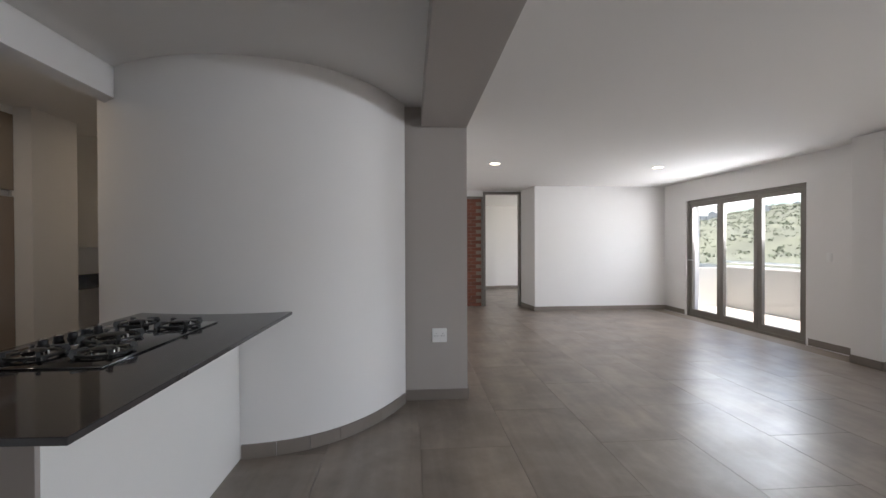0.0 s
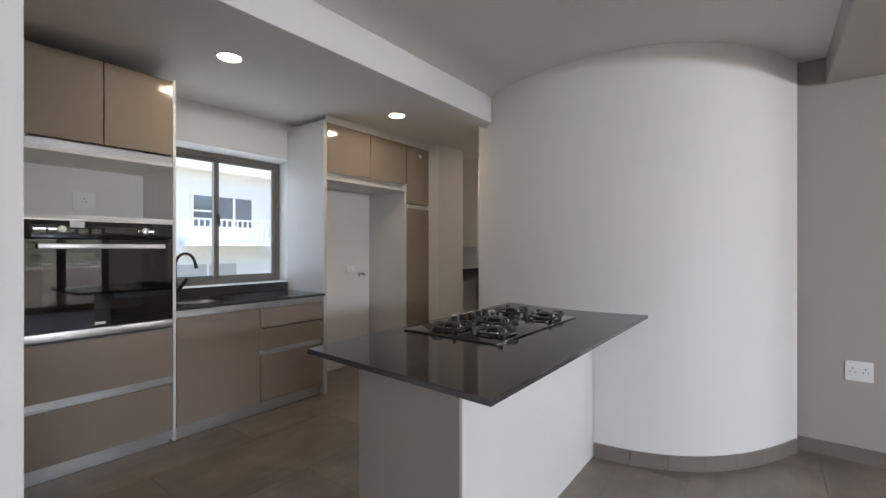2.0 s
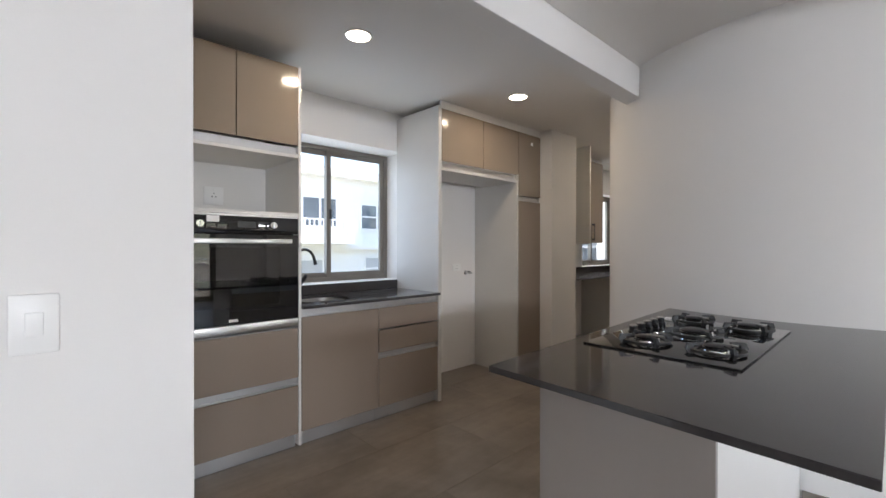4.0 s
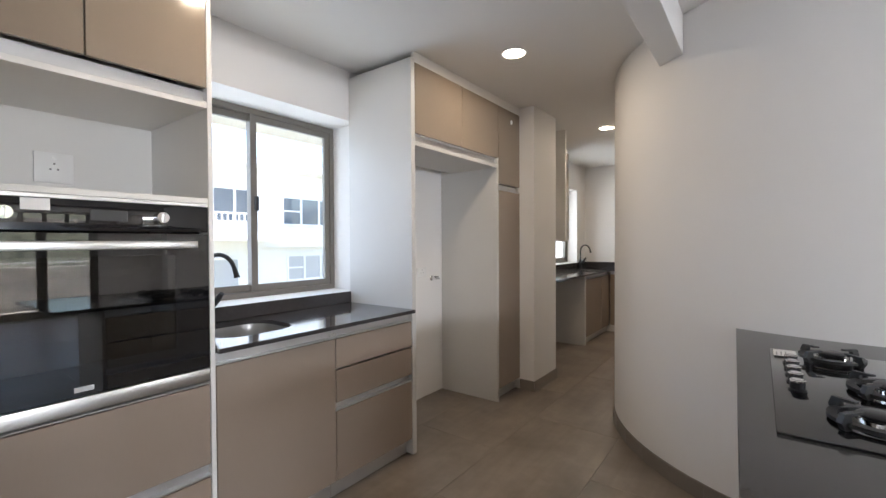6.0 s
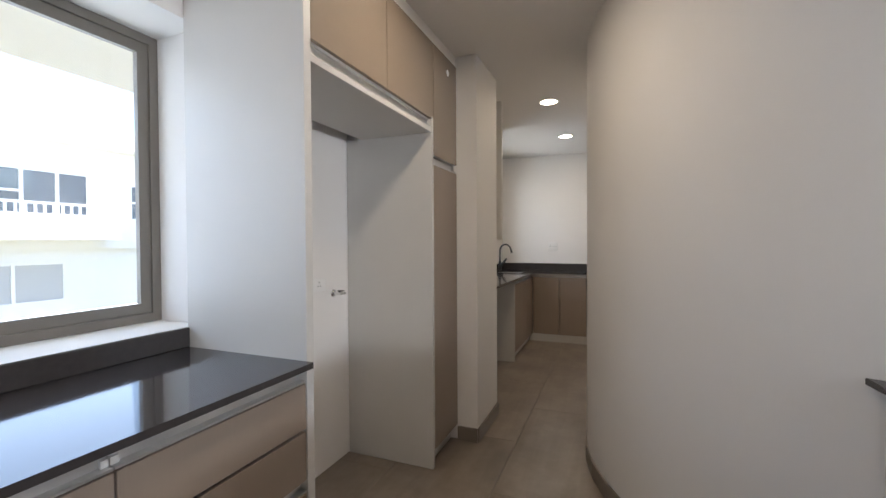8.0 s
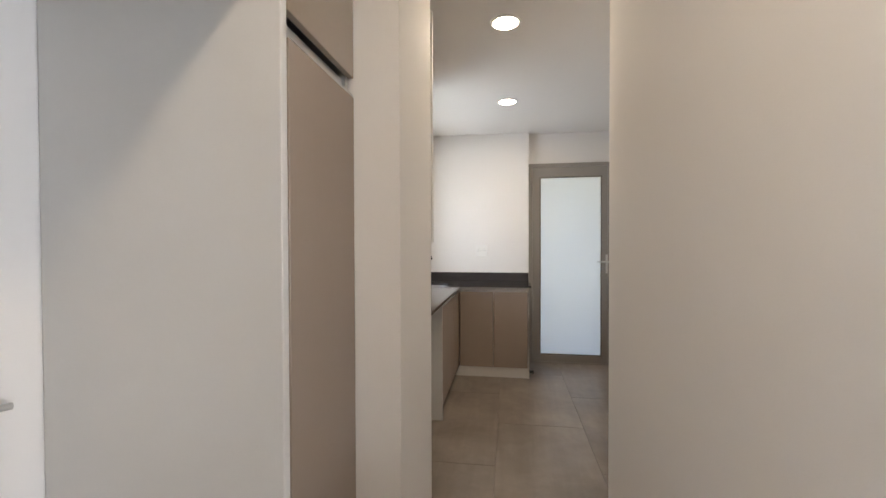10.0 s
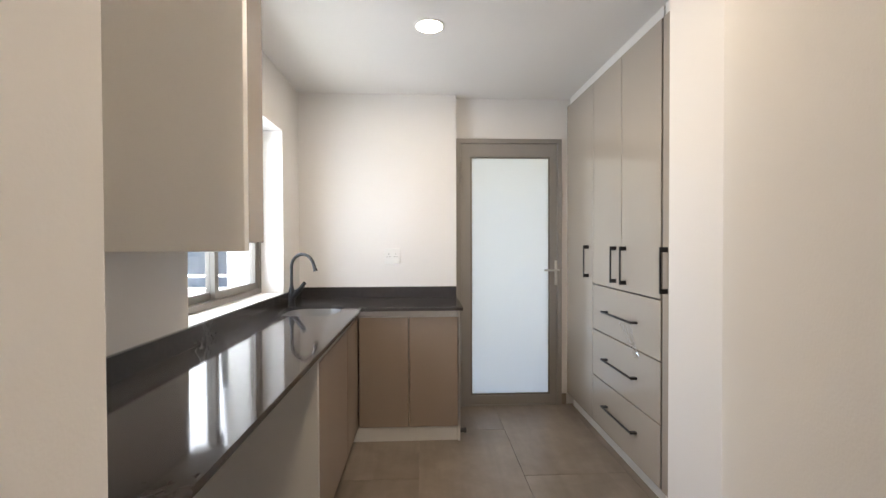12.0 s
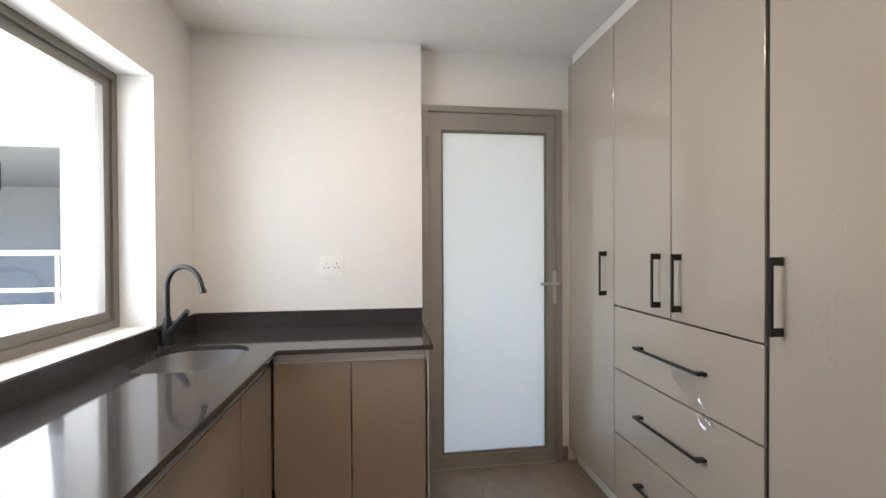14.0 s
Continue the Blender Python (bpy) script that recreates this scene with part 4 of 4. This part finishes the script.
# added dark strip that darkens the open gap as its shade would
part("gap_shade_strip", boxes((QX + 0.006, QX + 0.02, WD[1] - 0.0105, WD[1] - 0.0005, 0.09, 2.43)), IRON, c3, "dark strip put in as the shade of the door gap")
rng = random.Random(11)
wr = bmesh.new()
for i in range(26):
    y, z, h = 6.165 + rng.gauss(0, 0.022), rng.uniform(1.03, 1.40), rng.uniform(0.006, 0.022)
    box(wr, QX - 0.0022, QX - 0.0003, y, y + rng.uniform(0.002, 0.005), z, z + h)
tagged(part("film_wrinkles", wr, FILM, c3, "clear wrinkles of leftover plastic film"), kind="stuff")

# torn protective film hanging from the top drawer
fm = bmesh.new()
rng = random.Random(4)
grid = {}
for i in range(13):
    for j in range(13):
        u, v = i / 12, j / 12
        w = 0.16 * (1 - 0.75 * v)
        y = 6.73 - 0.16 * v + (u - 0.5) * w + rng.uniform(-0.006, 0.006)
        z = 0.86 - 0.19 * v + 0.05 * math.sin(3 * u) * v + rng.uniform(-0.006, 0.006)
        grid[i, j] = fm.verts.new((QX - 0.004 - 0.025 * abs(noise.noise(Vector((u * 5, v * 5, 2)))) * (0.2 + v), y, z))
for i in range(12):
    for j in range(12):
        fm.faces.new((grid[i, j], grid[i + 1, j], grid[i + 1, j + 1], grid[i, j + 1]))
tf = thing("plastic_film", (QX, 6.65, 0.67), "torn clear plastic film hanging from a drawer front", "plastic film")
part("film", fm, FILM, tf)

# ---- outside: balcony, neighbours, hills ----
gr = bmesh.new()
N = 90
gv = {}
for i in range(N + 1):
    for j in range(N + 1):
        x = -300 + 1200 * (i / N) ** 1.0
        y = -500 + 1100 * j / N
        r = max(0, x - 45)
        h = -5.0 + (44 * (1 - math.exp(-(r / 210) ** 2)) + (r > 0) * 9 * noise.noise(Vector((x * 0.012, y * 0.012, 0.3))) * min(1, r / 120) + 3 * noise.noise(Vector((x * 0.04, y * 0.04, 7))) * min(1, r / 150))
        gv[i, j] = gr.verts.new((x, y, h))
for i in range(N):
    for j in range(N):
        gr.faces.new((gv[i, j], gv[i + 1, j], gv[i + 1, j + 1], gv[i, j + 1]))


def ground_z(x, y):
    r = max(0, x - 45)
    return -5.0 + (44 * (1 - math.exp(-(r / 210) ** 2)) + (r > 0) * 9 * noise.noise(Vector((x * 0.012, y * 0.012, 0.3))) * min(1, r / 120) + 3 * noise.noise(Vector((x * 0.04, y * 0.04, 7))) * min(1, r / 150))


solid("ground", gr, VELD, "dry scrub-covered ground rising to a hillside", "ground", smooth=80)
rng = random.Random(9)
vs, fs_ = [], []
for k in range(13000):
    x, y = 60 + 420 * rng.random() ** 0.8, rng.uniform(-180, 420)
    if noise.noise(Vector((x * 0.02, y * 0.02, 5))) < -0.12 and rng.random() < 0.8:
        continue
    s = rng.uniform(0.35, 1.3)
    z = ground_z(x, y)
    for q in range(6):
        cx, cy, cz = x + rng.uniform(-s, s), y + rng.uniform(-s, s), z + rng.uniform(0.2, s)
        d = s * rng.uniform(0.35, 0.7)
        n = len(vs)
        vs += [(cx + rng.uniform(-d, d), cy + rng.uniform(-d, d), cz + rng.uniform(-d, d)) for _ in range(4)]
        fs_ += [(n, n + 1, n + 2), (n, n + 2, n + 3), (n, n + 3, n + 1), (n + 1, n + 3, n + 2)]
me = bpy.data.meshes.new("hill_scrub")
me.from_pydata(vs, [], fs_)
me.materials.append(LEAF)
tagged(new("hill_scrub", me), "dark green scrub bushes scattered over the hillside", "bushes", kind="stuff")
solid("road", boxes((52, 56, -180, 420, -5.2, -4.3), (60, 60.4, -180, 420, -5.2, -2.6)), ROADM, "pale concrete road and retaining wall below the hill", "road")

far = thing("far_house", (0, 0, 0), "small white house with a grey gabled roof on the hillside", "house", "houses on the hillside")
part("wall", boxes((-6, 6, -4, 4, -3, 3.0)), EXTP, far)
gable = prism([(-4.6, 0), (4.6, 0), (0, 2.4)], -6.5, 6.5)
for v in gable.verts:
    v.co = (v.co.z, v.co.x, v.co.y + 3.0)
part("roof", gable, EXTG, far)
for q in (-3.5, 0.0, 3.5):
    part("window", boxes((q - 0.8, q + 0.8, -4.06, -3.98, 0.8, 2.2)), WINDK, far)
rng = random.Random(21)
spots = [(rng.uniform(240, 400), rng.uniform(170, 430), rng.uniform(-60, 60)) for _ in range(22)]
for hx, hy, turn in spots[1:]:
    copy_thing(far, pose(hx, hy, ground_z(hx, hy) + 0.5, 0, 0, turn))
far.matrix_world = pose(spots[0][0], spots[0][1], ground_z(spots[0][0], spots[0][1]) + 0.5, 0, 0, spots[0][2])

bal = thing("balcony", (6.6, 3.5, -0.1), "white rendered balcony with a solid parapet", "balcony")
part("slab", boxes((6.02, 7.62, -2.6, 9.2, -0.35, -0.03)), PAVE, bal, "pale tiled balcony floor")
# parapet shade is put into the dimmed render; the coping stays plain white
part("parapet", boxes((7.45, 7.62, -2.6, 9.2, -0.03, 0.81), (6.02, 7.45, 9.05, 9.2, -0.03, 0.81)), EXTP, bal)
part("pier", boxes((6.3, 6.6, 8.75, 9.05, -0.03, 2.55)), EXTW, bal)
part("coping", boxes((7.43, 7.64, -2.6, 9.2, 0.812, 0.84)), EXTW, bal)
part("rail", rod(rod(bmesh.new(), (7.53, -2.6, 0.93), (7.53, 9.2, 0.93), 0.02, 10), (7.53, 5.0, 0.84), (7.53, 5.0, 0.93), 0.015, 8), ALU_P, bal)


def far_window(parent, x, y0, y1, z0, z1, panes):
    """Sliding window of a far facade facing +x."""
    w = part("window", boxes((x, x + 0.05, y0, y1, z0, z0 + 0.07), (x, x + 0.05, y0, y1, z1 - 0.07, z1), (x, x + 0.05, y0, y0 + 0.07, z0 + 0.07, z1 - 0.07), (x, x + 0.05, y1 - 0.07, y1, z0 + 0.07, z1 - 0.07),
                             *[(x, x + 0.05, y0 + (y1 - y0) * i / panes - 0.04, y0 + (y1 - y0) * i / panes + 0.04, z0 + 0.07, z1 - 0.07) for i in range(1, panes)],
                             (x, x + 0.05, y0 + 0.07, y0 + (y1 - y0) / panes - 0.04, (z0 + z1) / 2 - 0.03, (z0 + z1) / 2 + 0.03)), EXTW, parent)
    for i in range(panes):
        a, b = y0 + (y1 - y0) * i / panes, y0 + (y1 - y0) * (i + 1) / panes
        part("pane", boxes((x + 0.005, x + 0.02, a + 0.05, b - 0.05, z0 + 0.06, z1 - 0.06)), WINDK if z0 > 1 else EXTG, w)


nb = thing("apartment_building", (-18, 8, -5), "white rendered apartment block with windows and slatted balconies", "building")
BX = -16.0
part("wall", boxes((-24, BX, -22, 30, -5, 4.1)), EXTW, nb)
part("roof", boxes((-24.5, BX + 0.6, -22.5, 30.5, 4.1, 4.4)), EXTW, nb)
part("cornice", boxes((BX, BX + 0.25, -22, 30, 1.15, 1.4)), EXTW, nb, "projecting white floor band")
for y0, y1, z0, z1, n in ((6.9, 9.2, 2.05, 3.3, 3), (10.3, 12.9, 2.0, 3.15, 3), (15.5, 18, 2.0, 3.15, 3), (1.5, 3.8, 2.0, 3.2, 3), (-4, -1.6, 2.0, 3.2, 3), (10.5, 12.9, -0.2, 0.85, 3), (5.2, 8.6, -0.3, 0.8, 3), (0.5, 3.5, -0.3, 0.8, 3), (15.5, 18, -0.3, 0.8, 3)):
    far_window(nb, BX, y0, y1, z0, z1, n)
for y0, y1 in ((6.8, 9.3), (1.4, 3.9)):
    bl = part("balcony", boxes((BX, BX + 0.9, y0 - 0.2, y1 + 0.2, 1.4, 1.55), (BX + 0.84, BX + 0.9, y0 - 0.2, y1 + 0.2, 2.3, 2.36), (BX + 0.84, BX + 0.9, y0 - 0.2, y1 + 0.2, 1.6, 1.66)), EXTW, nb)
    k = 16
    for i in range(k):
        y = y0 - 0.2 + (y1 - y0 + 0.36) * i / (k - 1)
        part("baluster", boxes((BX + 0.85, BX + 0.89, y, y + 0.05, 1.66, 2.3)), EXTW, bl, smooth=None)
wall2 = thing("yard_wall", (-9, 5, -5), "low white boundary wall with a pale coping", "wall")
part("wall", boxes((-8.2, -8.0, -20, 9.8, -5, 0.35)), EXTW, wall2)
part("coping", boxes((-8.25, -7.95, -20, 9.8, 0.352, 0.42)), EXTG, wall2)

# access gallery of the neighbouring wing
gal = thing("access_gallery", (-6.5, 12, -5), "white rendered open gallery with railings and a grey door", "building")
# slab, wall, roof and pier carry the gallery's shade in their colour
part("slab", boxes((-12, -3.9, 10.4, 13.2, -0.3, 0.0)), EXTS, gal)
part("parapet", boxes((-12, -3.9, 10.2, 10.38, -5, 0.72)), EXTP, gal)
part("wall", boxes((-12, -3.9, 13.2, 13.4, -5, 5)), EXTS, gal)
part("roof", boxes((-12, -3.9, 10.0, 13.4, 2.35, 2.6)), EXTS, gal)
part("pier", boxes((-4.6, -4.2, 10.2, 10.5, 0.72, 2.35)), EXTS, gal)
part("door", boxes((-7.6, -6.7, 13.16, 13.2, 0.0, 2.05)), EXTG, gal, "grey panelled door")
rl = part("rail", rod(rod(bmesh.new(), (-12, 10.29, 1.28), (-4.6, 10.29, 1.28), 0.03, 10), (-12, 10.29, 0.88), (-4.6, 10.29, 0.88), 0.02, 10), EXTW, gal)
for i in range(7):
    part("rail_post", rod(bmesh.new(), (-11.5 + i * 1.15, 10.29, 0.72), (-11.5 + i * 1.15, 10.29, 1.28), 0.02, 8), EXTW, rl)

# ---- floor tiles and bricks ----
TW, TL = 0.6, 1.2
tm = as_mesh("floor_tile", block(-TW / 2 + 0.001, TW / 2 - 0.001, -TL / 2 + 0.001, TL / 2 - 0.001, -0.0115, 0.0, 0.0006, 1), TILE)
cnt = 0
for i in range(-6, 11):
    for j in range(-3, 13):
        x, y = i * TW + TW / 2 + 0.065, j * TL + 0.69 + (TL / 2 if i % 2 else 0)
        inside = (-3.6 < x < 6.0 and -2.3 < y < 8.7) or (1.2 < x < 6.0 and 8.7 < y < 13.6)
        if not inside or (x + TW / 2 > 6.03) or x - TW / 2 < -3.65 or y - TL / 2 < -2.9:
            continue
        ob = new("floor_tile", tm)
        ob.location, ob.parent = (x, y, 0), floor
bme = as_mesh("brick", block(-0.107, 0.107, -0.012, 0.012, -0.034, 0.034, 0.004, 1), BRICKM)
for r in range(31):
    for c in range(4):
        x = 2.13 - 0.226 * c + (0.113 if r % 2 else 0) - 0.113
        if x + 0.107 > HX0 - 0.08 or x - 0.107 < 1.3:
            continue
        ob = new("brick", bme)
        ob.location, ob.parent = (x, HY + 0.024, 0.04 + r * 0.0745), bw
